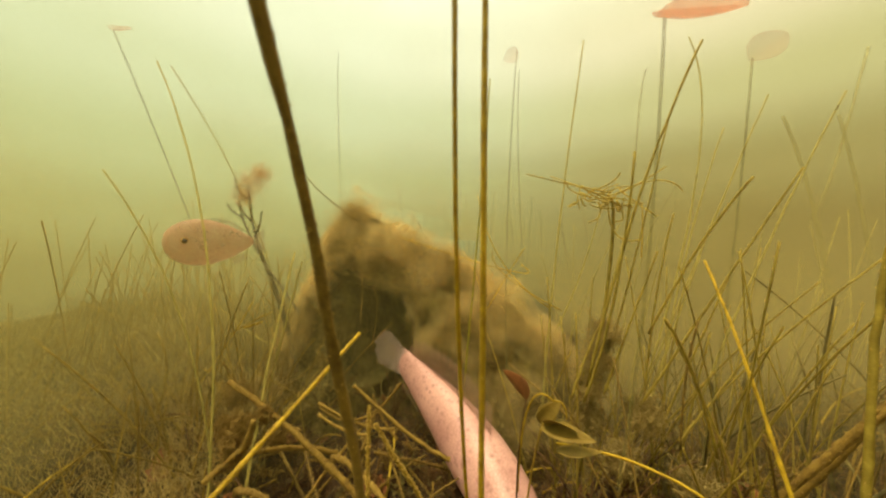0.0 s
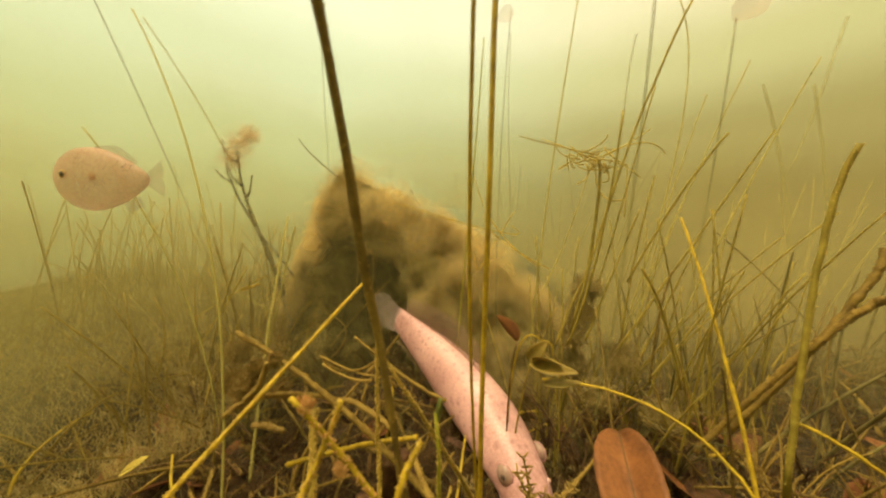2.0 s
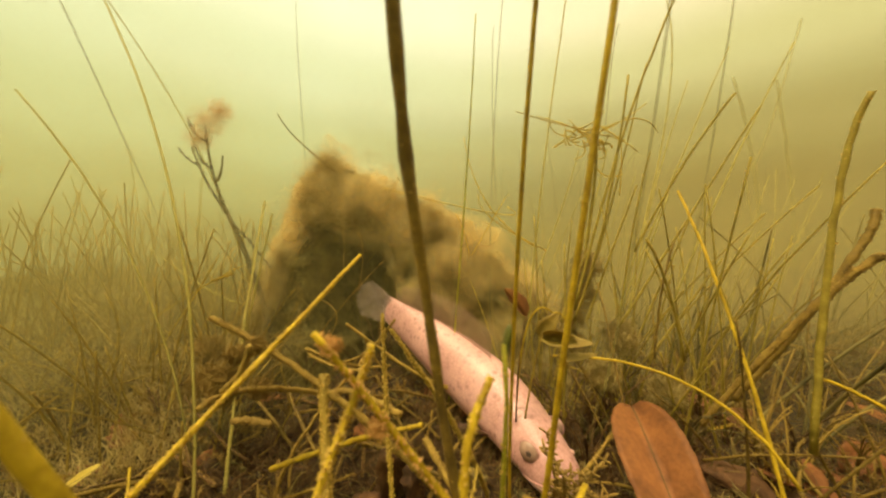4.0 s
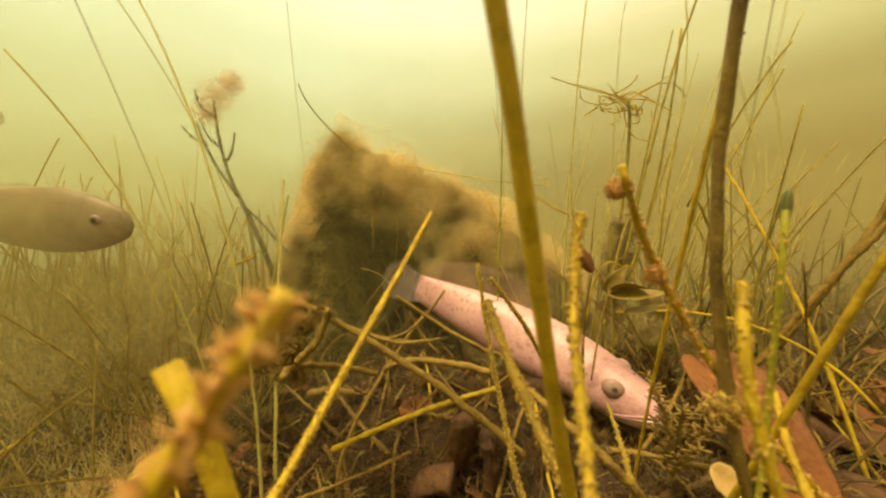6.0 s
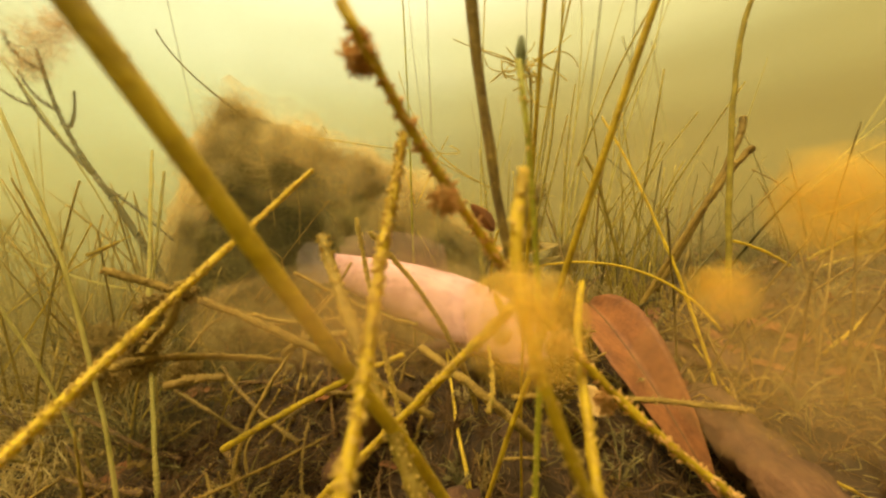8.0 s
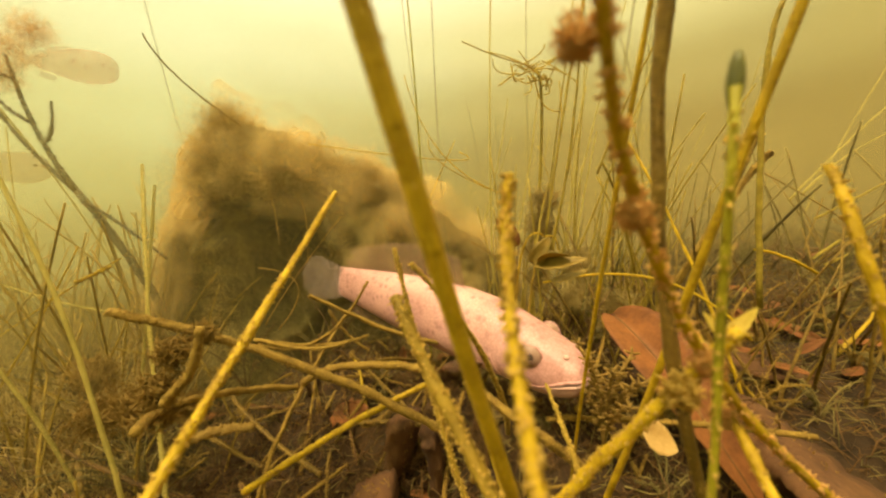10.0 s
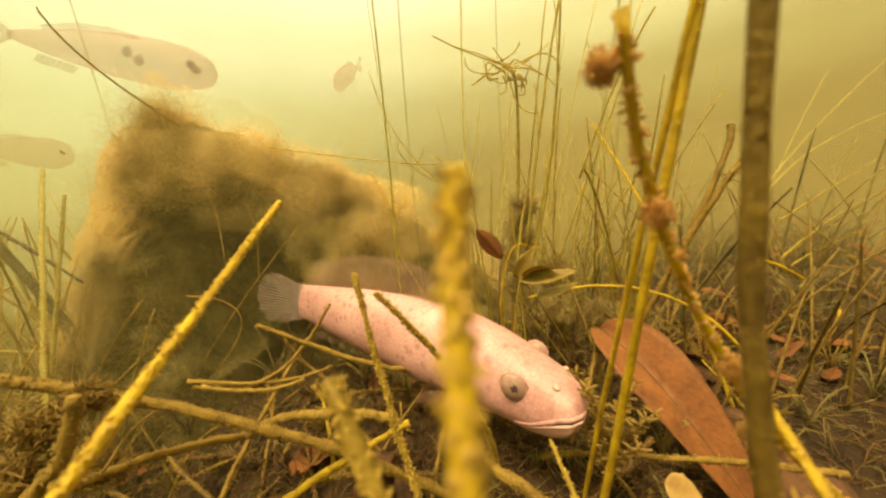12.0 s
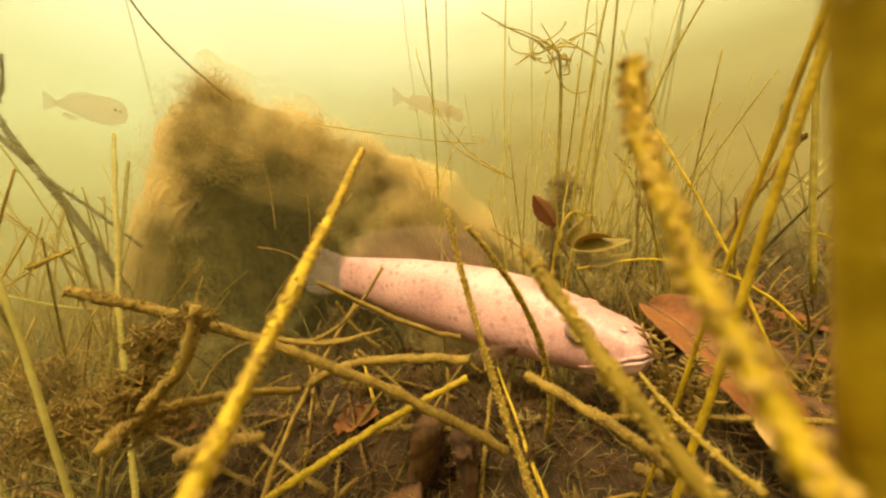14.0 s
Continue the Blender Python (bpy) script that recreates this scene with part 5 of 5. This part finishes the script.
# the tangle of furred sticks heaped up under the fish
for k, (x, y) in enumerate(spread(52, -0.22, 0.30, 0.20, 0.48)):
    a, length = random.uniform(0, 2 * math.pi), random.uniform(0.06, 0.17)
    p0 = on_bed(x, y, random.uniform(0.0, 0.03))
    p2 = p0 + Vector((length * math.cos(a), length * math.sin(a), random.uniform(-0.02, 0.07)))
    p2.z = max(p2.z, bed_height(p2.x, p2.y) + 0.004)
    mid = (p0 + p2) / 2 + Vector((random.uniform(-0.007, 0.007), random.uniform(-0.007, 0.007), random.uniform(-0.004, 0.008)))
    r = random.uniform(0.0012, 0.0032)
    stem("stick", [tuple(p0), tuple(mid), tuple(p2)], (r, r * 0.7), random.choice((STICK, BARK, BARK, ROOT)), "furred brown stick in the tangled heap", 260, 0.0030,
         category="stick", group="sticks in the heap", n=10, sides=6)

# bushy tan weed heads in the litter
def tuft_plant(x, y, size, count, mat, label):
    ob = thing("weed_tuft", None, on_bed(x, y), label, "water plant", "weed tufts")
    for k in range(count):
        a, h = random.uniform(0, 2 * math.pi), size * random.uniform(0.6, 1.1)
        tip = np.array([math.cos(a) * h * 0.55, math.sin(a) * h * 0.55, h * random.uniform(0.5, 1.0)])
        pts = bow((0, 0, -0.004), tip * [0.35, 0.35, 0.65], tip, 8)
        sh = Shape()
        tube(sh, pts, [0.0011, 0.0006], 5)
        coat(sh, pts, np.full(8, 0.001), 27, 0.007, 0.00055, 1.5)
        part("frond", sh, mat, ob)


for x, y in spread(46, -0.80, -0.05, 0.20, 0.75) + spread(44, 0.34, 1.0, 0.20, 0.75) + spread(6, 0.05, 0.3, 0.16, 0.26):
    tuft_plant(x, y, random.uniform(0.040, 0.10), 6, random.choice((TAN, ROOT, MOSS, MOUND)), "bushy silt-covered water weed growing on the bed")


for x, y in [(0.33, 0.44), (0.36, 0.47), (0.40, 0.45), (0.38, 0.52), (0.44, 0.50), (0.31, 0.50), (0.47, 0.44), (0.34, 0.41), (0.42, 0.56), (-0.28, 0.46), (-0.34, 0.50), (-0.22, 0.40), (-0.06, 0.60), (0.02, 0.62), (0.09, 0.61), (0.15, 0.58), (-0.18, 0.57), (-0.02, 0.57)]:
    tuft_plant(x, y, random.uniform(0.10, 0.17), 9, random.choice((MOUND, MOUND, ROOT)), "tall bushy dark weed furred with silt")
for x, y in spread(80, -0.28, 0.34, 0.12, 0.50):
    tuft_plant(x, y, random.uniform(0.020, 0.050), 6, random.choice((TAN, ROOT, MOUND, STICK, MOSS)), "low silt-covered water moss on the heap")


def weeds(n, x0, x1, y0, y1, h0, h1, mat, label, group, r=0.0016, lean=0.25, fuzz=0, fuzz_mat=None, joined=False):
    """Weed stems strewn over a stretch of the bed; joined: a far growth that nobody could count."""
    mass = Shape()
    for x, y in spread(n, x0, x1, y0, y1):
        p0 = on_bed(x, y, -0.01)
        h = random.uniform(h0, h1)
        dx, dy = random.gauss(0, lean) * h, random.gauss(0, lean) * h
        tip = p0 + Vector((dx, dy, h))
        mid = p0 + Vector((dx * 0.44, dy * 0.44, h * 0.52))
        if joined:
            pts = bow(p0, mid, tip, 10)
            tube(mass, pts, (r * random.uniform(0.8, 1.3), r * 0.6), 6)
            coat(mass, pts, np.full(10, r * 0.8), fuzz, 0.0025, 0.0005)
        else:
            stem("waterweed", [tuple(p0), tuple(mid), tuple(tip)], (r * random.uniform(0.8, 1.3), r * 0.6), mat, label, fuzz, 0.0025, fuzz_mat, group=group, n=10, sides=6)
    if joined:
        thing("weed_growth", mass.mesh("weed_growth", mat), label=label, category="water plant", kind="stuff")


for x, y in spread(34, -0.95, -0.30, 0.36, 0.78):
    tuft_plant(x, y, random.uniform(0.07, 0.15), 8, random.choice((MOSS, TAN, MOSS, OLIVE)), "bushy golden-brown weed furred with silt")
for x, y in spread(44, 0.46, 1.10, 0.26, 0.80):
    tuft_plant(x, y, random.uniform(0.06, 0.13), 8, random.choice((ROOT, MOUND, TAN, STICK)), "bushy brown weed on the bank, furred with silt")
for x, y in spread(40, 0.54, 1.05, 0.26, 0.75):
    length = random.uniform(0.035, 0.075)
    leaf("dead_leaf", Matrix.Translation(on_bed(x, y, 0.012)) @ pose(0, 0, 0, random.uniform(-35, 35), random.uniform(-35, 20), random.uniform(0, 360)),
         length, length * random.uniform(0.3, 0.5), DEAD, "long brown dead leaf lying on the bank", random.uniform(-0.4, 0.5), random.uniform(0, 0.5), 0.05, group="dead leaves on the bed")
weeds(26, -0.62, -0.22, 0.38, 0.75, 0.07, 0.24, OLIVE, "olive weed stem furred with silt", "weeds beside the heap", 0.0017, 0.35, 40)
weeds(70, -0.75, -0.12, 0.26, 0.62, 0.08, 0.24, OLIVE, "leaning olive weed furred with silt", "weeds beside the heap", 0.0016, 0.65, 120, TAN)
weeds(60, 0.36, 0.95, 0.26, 0.62, 0.08, 0.26, BARK, "leaning olive weed furred with silt", "weeds under the thicket", 0.0016, 0.55, 120, ROOT)
weeds(120, -0.95, -0.30, 0.34, 0.85, 0.12, 0.38, OLIVE, "hazy yellow-olive weed growth in the murk", "", 0.0017, 0.30, 45, joined=True)
weeds(90, -1.00, -0.26, 0.48, 0.95, 0.10, 0.34, MOSS, "furry olive weed growth beside the algae heap", "", 0.0020, 0.30, 55, joined=True)
weeds(70, 0.50, 1.15, 0.45, 0.95, 0.10, 0.32, MOUND, "dark furry weed growth on the bank", "", 0.0024, 0.35, 55, joined=True)
weeds(40, 0.26, 0.62, 0.42, 0.66, 0.15, 0.45, THICKET, "yellow-olive reed in the thicket", "thicket behind the fish", 0.0015, 0.20, 60)
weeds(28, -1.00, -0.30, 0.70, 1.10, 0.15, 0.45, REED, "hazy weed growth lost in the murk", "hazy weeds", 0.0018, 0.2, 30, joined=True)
weeds(34, 0.28, 0.75, 0.50, 0.80, 0.12, 0.42, THICKET, "olive weed stem in the thicket", "thicket behind the fish", 0.0014, 0.18, 30)
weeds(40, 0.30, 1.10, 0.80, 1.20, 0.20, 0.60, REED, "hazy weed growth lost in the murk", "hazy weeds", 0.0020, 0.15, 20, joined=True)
weeds(46, -0.75, 1.0, 1.15, 1.45, 0.25, 0.75, HAZY, "weed growth far off, faded see-through for haze", "far weeds", 0.0026, 0.15, 8, joined=True)


def debris():
    """Loose fibres and furry silt over the bed, too many to count."""
    for name, count, mat, length, width in (("silt_fuzz", 5000, STICK, 0.016, 0.0004), ("root_fuzz", 13000, ROOT, 0.022, 0.0006), ("dark_fuzz", 12000, MOUND, 0.026, 0.0007), ("heap_fuzz", 11000, ROOT, 0.030, 0.0006)):
        x = rng.uniform(-0.75, 0.95, count)
        y = 0.02 + 1.05 * rng.uniform(0, 1, count) ** 1.3
        if name == "heap_fuzz":
            x, y = rng.uniform(-0.30, 0.50, count), rng.uniform(0.06, 0.46, count)
        where = np.array([(a, b, bed_height(a, b) - 0.001) for a, b in zip(x, y)])
        ways = unit(rng.normal(size=(count, 3)) * [0.8, 0.8, 0.35] + [0.1, -0.1, 0.45])
        sh = Shape()
        tufts(sh, where, ways, length * rng.uniform(0.4, 1.6, count), width, 1.0)
        thing(name, sh.mesh(name, mat), label="furry layer of silt and rotting fibres on the bed", category="debris", kind="stuff")
    # the carpet's pale wisp colour also brightens the left bed in place of haze
    for name, count, mat, x0, x1, y0, y1, tall, width in (("weed_bed", 9000, ROOT, -1.2, 1.3, 0.45, 0.80, 0.035, 0.0010), ("hazy_weed_bed", 13000, HAZEWEED, -1.45, 1.5, 0.62, 1.60, 0.13, 0.0010),
                                                       ("algae_carpet", 24000, WISP, -1.30, -0.26, 0.12, 0.95, 0.062, 0.00085)):
        x, y = rng.uniform(x0, x1, count), rng.uniform(y0, y1, count)
        where = np.array([(a, b, bed_height(a, b) - 0.002) for a, b in zip(x, y)])
        clump = np.array([0.5 + 0.9 * noise.noise((a * 5, b * 5, 9.0)) for a, b in zip(x, y)]).clip(0.4, 1.4)
        sh = Shape()
        tufts(sh, where, unit(rng.normal(size=(count, 3)) * [0.35, 0.35, 0.2] + [0, 0, 1]), tall * clump * rng.uniform(0.4, 1.5, count), width, 0.8)
        thing(name, sh.mesh(name, mat), label="low olive weed growth covering the silt", category="water plant", kind="stuff")
    sh = Shape()
    for _ in range(900):
        a, b = rng.uniform(-0.6, 0.85), 0.08 + 0.8 * rng.uniform() ** 1.2
        t, ln = rng.uniform(0, 6.3), rng.uniform(0.03, 0.10)
        p0, p2 = np.array(on_bed(a, b, 0.003)), np.array(on_bed(a + ln * math.cos(t), b + ln * math.sin(t), rng.uniform(0.002, 0.03)))
        tube(sh, bow(p0, (p0 + p2) / 2 + rng.normal(size=3) * 0.012, p2, 6), [0.0008, 0.0004], 4)
    thing("root_fibres", sh.mesh("root_fibres", ROOT), label="tangle of thin brown roots over the bed", category="debris", kind="stuff")


debris()


def algae_puff(at, size, count, mat, label):
    sh = Shape()
    floc(sh, (0, 0, 0), size, count, 0.0006)
    thing("algae_puff", sh.mesh("algae_puff", mat), at, label, "algae", "algae puffs", "stuff")


for x, y, z, s in ((-0.057, 0.262, 0.258, 0.014), (-0.066, 0.258, 0.236, 0.016), (-0.040, 0.270, 0.268, 0.011), (-0.075, 0.262, 0.214, 0.016), (-0.120, 0.30, 0.20, 0.020), (-0.20, 0.36, 0.16, 0.026),
                   (-0.26, 0.42, 0.17, 0.030), (-0.15, 0.40, 0.13, 0.022), (0.185, 0.109, 0.296, 0.006), (0.36, 0.45, 0.20, 0.030), (0.40, 0.50, 0.24, 0.034), (0.33, 0.50, 0.22, 0.028), (0.45, 0.46, 0.18, 0.030),
                   (0.325, 0.50, 0.27, 0.030), (0.335, 0.50, 0.31, 0.032), (0.340, 0.50, 0.35, 0.028)):
    algae_puff((x, y, z), s, int(140 + s * 16000), COAT if s < 0.01 else (MOSS if x > 0.3 else TAN), "soft furry puff of algae caught among the stems")


# ---- leaves of lilies near the surface, other fish, drifting silt ----
def lily_leaf(at, size, tilt, stalk_to=None, mat=None):
    sh = Shape()
    blade(sh, size, size * 0.85, 0.25, 0.5, 0.001, 12, 9, 0.04, 0.2)
    ob = thing("lily_leaf", sh.mesh("lily_leaf", mat or HAZED_LEAF), label="young red lily leaf hanging in the murk", category="leaf", group="red lily leaves")
    ob.matrix_basis = Matrix.Translation(at) @ pose(0, 0, 0, *tilt)
    if stalk_to is not None:
        st = Shape()
        end = ob.matrix_basis.inverted() @ Vector(stalk_to)
        tube(st, bow((size * 0.1, 0, 0), tuple(end * 0.5 + Vector((0.01, 0, 0))), tuple(end), 14), [0.0012, 0.0016], 6)
        part("stalk", st, HAZY, ob)
    return ob


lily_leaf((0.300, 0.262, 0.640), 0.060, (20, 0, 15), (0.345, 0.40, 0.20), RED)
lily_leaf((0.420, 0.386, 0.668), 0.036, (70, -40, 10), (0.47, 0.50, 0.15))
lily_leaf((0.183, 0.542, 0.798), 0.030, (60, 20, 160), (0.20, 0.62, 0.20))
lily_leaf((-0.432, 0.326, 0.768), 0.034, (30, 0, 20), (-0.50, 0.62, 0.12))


def small_fish(name, length, deep, mat, label, spot=False, blunt=0.5):
    """A swimming fish along +x, centred on its body."""
    ob = thing(name, None, (0, 0, 0), label, "fish")
    sh = Shape()
    k, ss = 20, np.linspace(0, 1, 34)
    body = length * 0.82
    rows = []
    for s in ss:
        h = length * deep * 0.5 * (math.sin(math.pi * min(1.0, s ** (0.72 if blunt > 0.6 else 0.62 if blunt > 0.4 else 0.78))) ** 0.8 * 0.88 + 0.12 * min(1, s * 50))
        h = max(h * (0.25 if s < 0.005 else 1), 0.0008)
        w = h * 0.42
        for j in range(k):
            a = 2 * math.pi * j / k
            rows.append((length * 0.5 - body * s, w * math.cos(a), h * math.sin(a)))
    faces = [(i * k + j, i * k + (j + 1) % k, (i + 1) * k + (j + 1) % k, (i + 1) * k + j) for i in range(len(ss) - 1) for j in range(k)]
    faces += [tuple(range(k))[::-1], tuple(range((len(ss) - 1) * k, len(ss) * k))]
    sh.add(rows, faces)
    part("body", sh, mat, ob)
    tail_x = length * 0.5 - body
    fin(ob, "tail_fin", lambda q: (np.array([tail_x + 0.004, 0, (0.5 - q) * length * deep * 0.14]), np.array([-1.0, 0, 1.5 * (0.5 - q)]), length * 0.20 * (0.75 + 0.5 * abs(q - 0.5))), 9, FAINT, FAINT, length * 0.002)
    fin(ob, "dorsal_fin", lambda q: (np.array([length * (0.16 - 0.36 * q), 0, length * deep * (0.40 - 0.20 * q * q)]), np.array([-0.5, 0, 1.0]), length * deep * (0.10 + 0.08 * math.sin(math.pi * q))), 10, FAINT, FAINT, length * 0.002)
    fin(ob, "anal_fin", lambda q: (np.array([length * (-0.08 - 0.14 * q), 0, -length * deep * (0.38 - 0.12 * q)]), np.array([-0.6, 0, -1.0]), length * deep * 0.18), 7, FAINT, FAINT, length * 0.002)
    for side in (-1, 1):
        ey = Shape()
        c = np.array([length * (0.31 if blunt > 0.6 else 0.385), side * length * deep * (0.182 if blunt > 0.6 else 0.145), length * deep * 0.06])
        size = length * (0.036 if blunt > 0.6 else 0.022)
        ball(ey, c, (size, length * 0.012, size), 14, 8)
        e = part("eye", ey, DIM if spot else (CREAM if blunt > 0.6 else IRIS), ob)
        pu = Shape()
        ball(pu, c + [0, side * length * 0.008, 0], (size * 0.62, length * 0.008, size * 0.62), 12, 8)
        part("pupil", pu, DIM if spot else PUPIL, e)
        if spot:
            sp = Shape()
            ball(sp, np.array([length * 0.13, side * length * deep * 0.195, length * deep * 0.05]), (length * 0.022, length * 0.006, length * 0.028), 12, 6)
            part("dark_spot", sp, DIM, ob, "round dark spot on the flank")
    return ob


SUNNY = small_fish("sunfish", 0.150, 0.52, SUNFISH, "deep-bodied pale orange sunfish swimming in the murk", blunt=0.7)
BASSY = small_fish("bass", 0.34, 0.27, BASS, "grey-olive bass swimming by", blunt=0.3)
SPOT_A = small_fish("spotted_fish", 0.165, 0.36, PALEFISH, "pale, hazed small fish with a dark flank spot", True)
SPOT_B = small_fish("spotted_fish", 0.31, 0.24, PALEFISH, "pale, hazed slender fish with a dark flank spot", True)
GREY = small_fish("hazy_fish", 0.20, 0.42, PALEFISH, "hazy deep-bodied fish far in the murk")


def silt_floc(size, label, mat=None, wide=(1, 1, 1)):
    """A soft clot of silt: nested ragged shells, each almost see-through."""
    ob = thing("silt_floc", None, (0.1, 0.05, 0.8), label, "silt", "drifting silt")
    for k, grow in enumerate((0.30, 0.46, 0.60, 0.73, 0.85, 1.0)):
        sh = Shape()
        ball(sh, (0, 0, 0), (1, 1, 1), 28, 18)
        v = sh.v[0]
        sh.v[0] = v * (size * grow * (1 + 0.30 * np.array([noise.noise(Vector(p) * 1.6 + Vector((k, size * 900, 0))) for p in v])))[:, None] * wide
        tagged(part("shell", sh, mat or SILT, ob), kind="stuff")
    return ob


FLOCS = [silt_floc(s, "soft orange floc of silt drifting past") for s in (0.0105, 0.0090, 0.0070)]
FLOCS += [silt_floc(0.021, "broad brown cloud of stirred silt drifting past", MUDSILT, wide) for wide in ((2.1, 0.7, 0.62), (1.1, 0.7, 0.9))]


def motions():
    # the fish turns slowly on its tail
    walk(FISH, [(t, pose(0.002, 0.545, 0.232, -5, dip + 0.5, turn + 3.6)) for t, dip, turn in (
        (0, 16.5, -43), (2, 15.5, -43), (5, 15, -37.5), (6, 13, -36), (6.5, 11.7, -36.5), (7, 9, -41), (7.5, 8, -44), (8.5, 7.5, -46),
        (11.5, 6.5, -49), (12, 6, -49.5), (12.5, 5.2, -49), (13, 4.7, -49.5), (13.5, 4.7, -48), (14, 5, -47))])
    # stems that sway
    for ob, root, rows in SWAYS:
        walk(ob, [(t, Matrix.Translation((*shift, 0)) @ pose(*root, ax, ay, 0)) for t, ax, ay, *shift in ((*r, 0, 0)[:5] for r in rows)])
    # swimming fish: seconds, place, heading, nose down
    for ob, rows in (
        (SUNNY, ((0, -0.290, 0.403, 0.442, 236, 4), (0.5, -0.190, 0.240, 0.446, 222, 8), (1, -0.168, 0.200, 0.457, 212, 6), (1.5, -0.240, 0.215, 0.460, 198, 4), (2, -0.268, 0.259, 0.467, 190, 3),
                 (2.2, -0.273, 0.275, 0.474, 190, 3), (3.2, -0.62, 0.28, 0.50, 190, 0), (4.2, -1.1, 0.2, 0.52, 190, 0), (14, -1.5, 0.1, 0.5, 190, 0))),
        (BASSY, ((0, -1.3, 0.25, 0.36, 6, 2), (4.6, -0.95, 0.30, 0.36, 6, 2), (5.2, -0.745, 0.325, 0.355, 5, 2), (5.5, -0.650, 0.345, 0.350, 5, 3), (6, -0.547, 0.372, 0.350, 5, 3), (6.5, -0.568, 0.388, 0.352, 5, 4),
                 (7, -0.604, 0.415, 0.354, 4, 3), (7.4, -0.752, 0.440, 0.352, 4, 3), (8.5, -1.2, 0.46, 0.35, 4, 3), (14, -1.5, 0.5, 0.35, 4, 3))),
        (SPOT_A, ((0, -1.5, 0.9, 0.62, 5, 5), (9.5, -0.7, 0.72, 0.63, 5, 5), (10.8, -0.015, 0.733, 0.654, 0, 6), (11, 0.064, 0.743, 0.664, 4, 8), (11.5, 0.167, 0.938, 0.719, 60, 0), (12, 0.086, 0.970, 0.721, 120, 0),
                  (12.5, 0.004, 1.08, 0.752, 60, 0), (13.5, 0.280, 1.139, 0.748, 30, 5), (14, 0.388, 1.415, 0.729, 40, 0))),
        (SPOT_B, ((0, -2.2, 0.6, 0.6, 4, 5), (10.2, -1.3, 0.62, 0.62, 4, 5), (11, -0.763, 0.64, 0.635, 4, 5), (11.5, -0.463, 0.66, 0.640, 5, 6), (12, -0.273, 0.69, 0.625, 6, 8), (12.5, -0.178, 0.93, 0.686, -18, 18),
                  (13.5, 0.075, 1.23, 0.690, 15, 10), (14, 0.27, 1.45, 0.77, 20, 5))),
        (GREY, ((0, -1.7, 1.1, 0.5, 10, 0), (9.8, -1.0, 1.03, 0.5, 10, 0), (10.8, -0.729, 1.044, 0.505, 10, 4), (11.5, -0.790, 1.117, 0.524, 30, 2), (12.5, -0.777, 1.151, 0.613, 20, 2), (13.5, -0.747, 1.171, 0.636, 8, 8), (14, -0.793, 1.223, 0.658, 8, 8))),
    ):
        walk(ob, [(t, pose(x, y, z, 0, dip, turn)) for t, x, y, z, turn, dip in rows])
    # silt stirred up, drifting past close to the lens
    for ob, rows in zip(FLOCS, (
        ((0, 0.02, 0.10, 0.80), (6.6, 0.05, 0.09, 0.60), (7.1, 0.082, 0.063, 0.395), (7.3, 0.105, 0.054, 0.353), (7.5, 0.124, 0.049, 0.354), (7.7, 0.143, 0.056, 0.346), (7.9, 0.151, 0.062, 0.330), (8, 0.161, 0.063, 0.312), (8.2, 0.154, 0.061, 0.274), (9, 0.16, 0.03, 0.15), (14, 0.17, -0.10, 0.05)),
        ((0, 0.22, 0.10, 0.85), (6.6, 0.19, 0.09, 0.60), (7.1, 0.172, 0.063, 0.400), (7.3, 0.183, 0.053, 0.359), (7.5, 0.190, 0.045, 0.344), (7.7, 0.201, 0.049, 0.327), (7.9, 0.210, 0.056, 0.326), (8.1, 0.218, 0.063, 0.340), (8.4, 0.262, 0.065, 0.347), (9.2, 0.36, 0.0, 0.30), (14, 0.40, -0.15, 0.10)),
        ((0, 0.16, 0.12, 0.90), (6.6, 0.15, 0.10, 0.62), (7.1, 0.151, 0.086, 0.423), (7.3, 0.162, 0.074, 0.362), (7.5, 0.177, 0.066, 0.350), (7.7, 0.197, 0.071, 0.337), (7.9, 0.205, 0.076, 0.319), (8, 0.215, 0.078, 0.310), (8.3, 0.210, 0.073, 0.244), (9, 0.21, 0.03, 0.14), (14, 0.2, -0.12, 0.05)),
        ((0, 0.12, -0.25, 0.15), (6.8, 0.12, -0.16, 0.16), (7.3, 0.130, 0.020, 0.238), (7.5, 0.155, 0.044, 0.275), (7.7, 0.158, 0.061, 0.286), (7.85, 0.155, 0.066, 0.287), (8, 0.132, 0.090, 0.306), (8.15, 0.04, 0.055, 0.325), (8.5, -0.10, -0.05, 0.30), (14, -0.2, -0.3, 0.2)),
        ((0, 0.34, -0.20, 0.25), (6.8, 0.32, -0.12, 0.28), (7.6, 0.250, 0.010, 0.300), (7.8, 0.222, 0.033, 0.306), (8, 0.204, 0.054, 0.307), (8.1, 0.208, 0.054, 0.315), (8.3, 0.240, 0.045, 0.331), (9, 0.36, -0.05, 0.32), (14, 0.4, -0.3, 0.2)))):
        walk(ob, [(t, pose(x, y, z, 4 * t, 0, 0)) for t, x, y, z in rows])


motions()
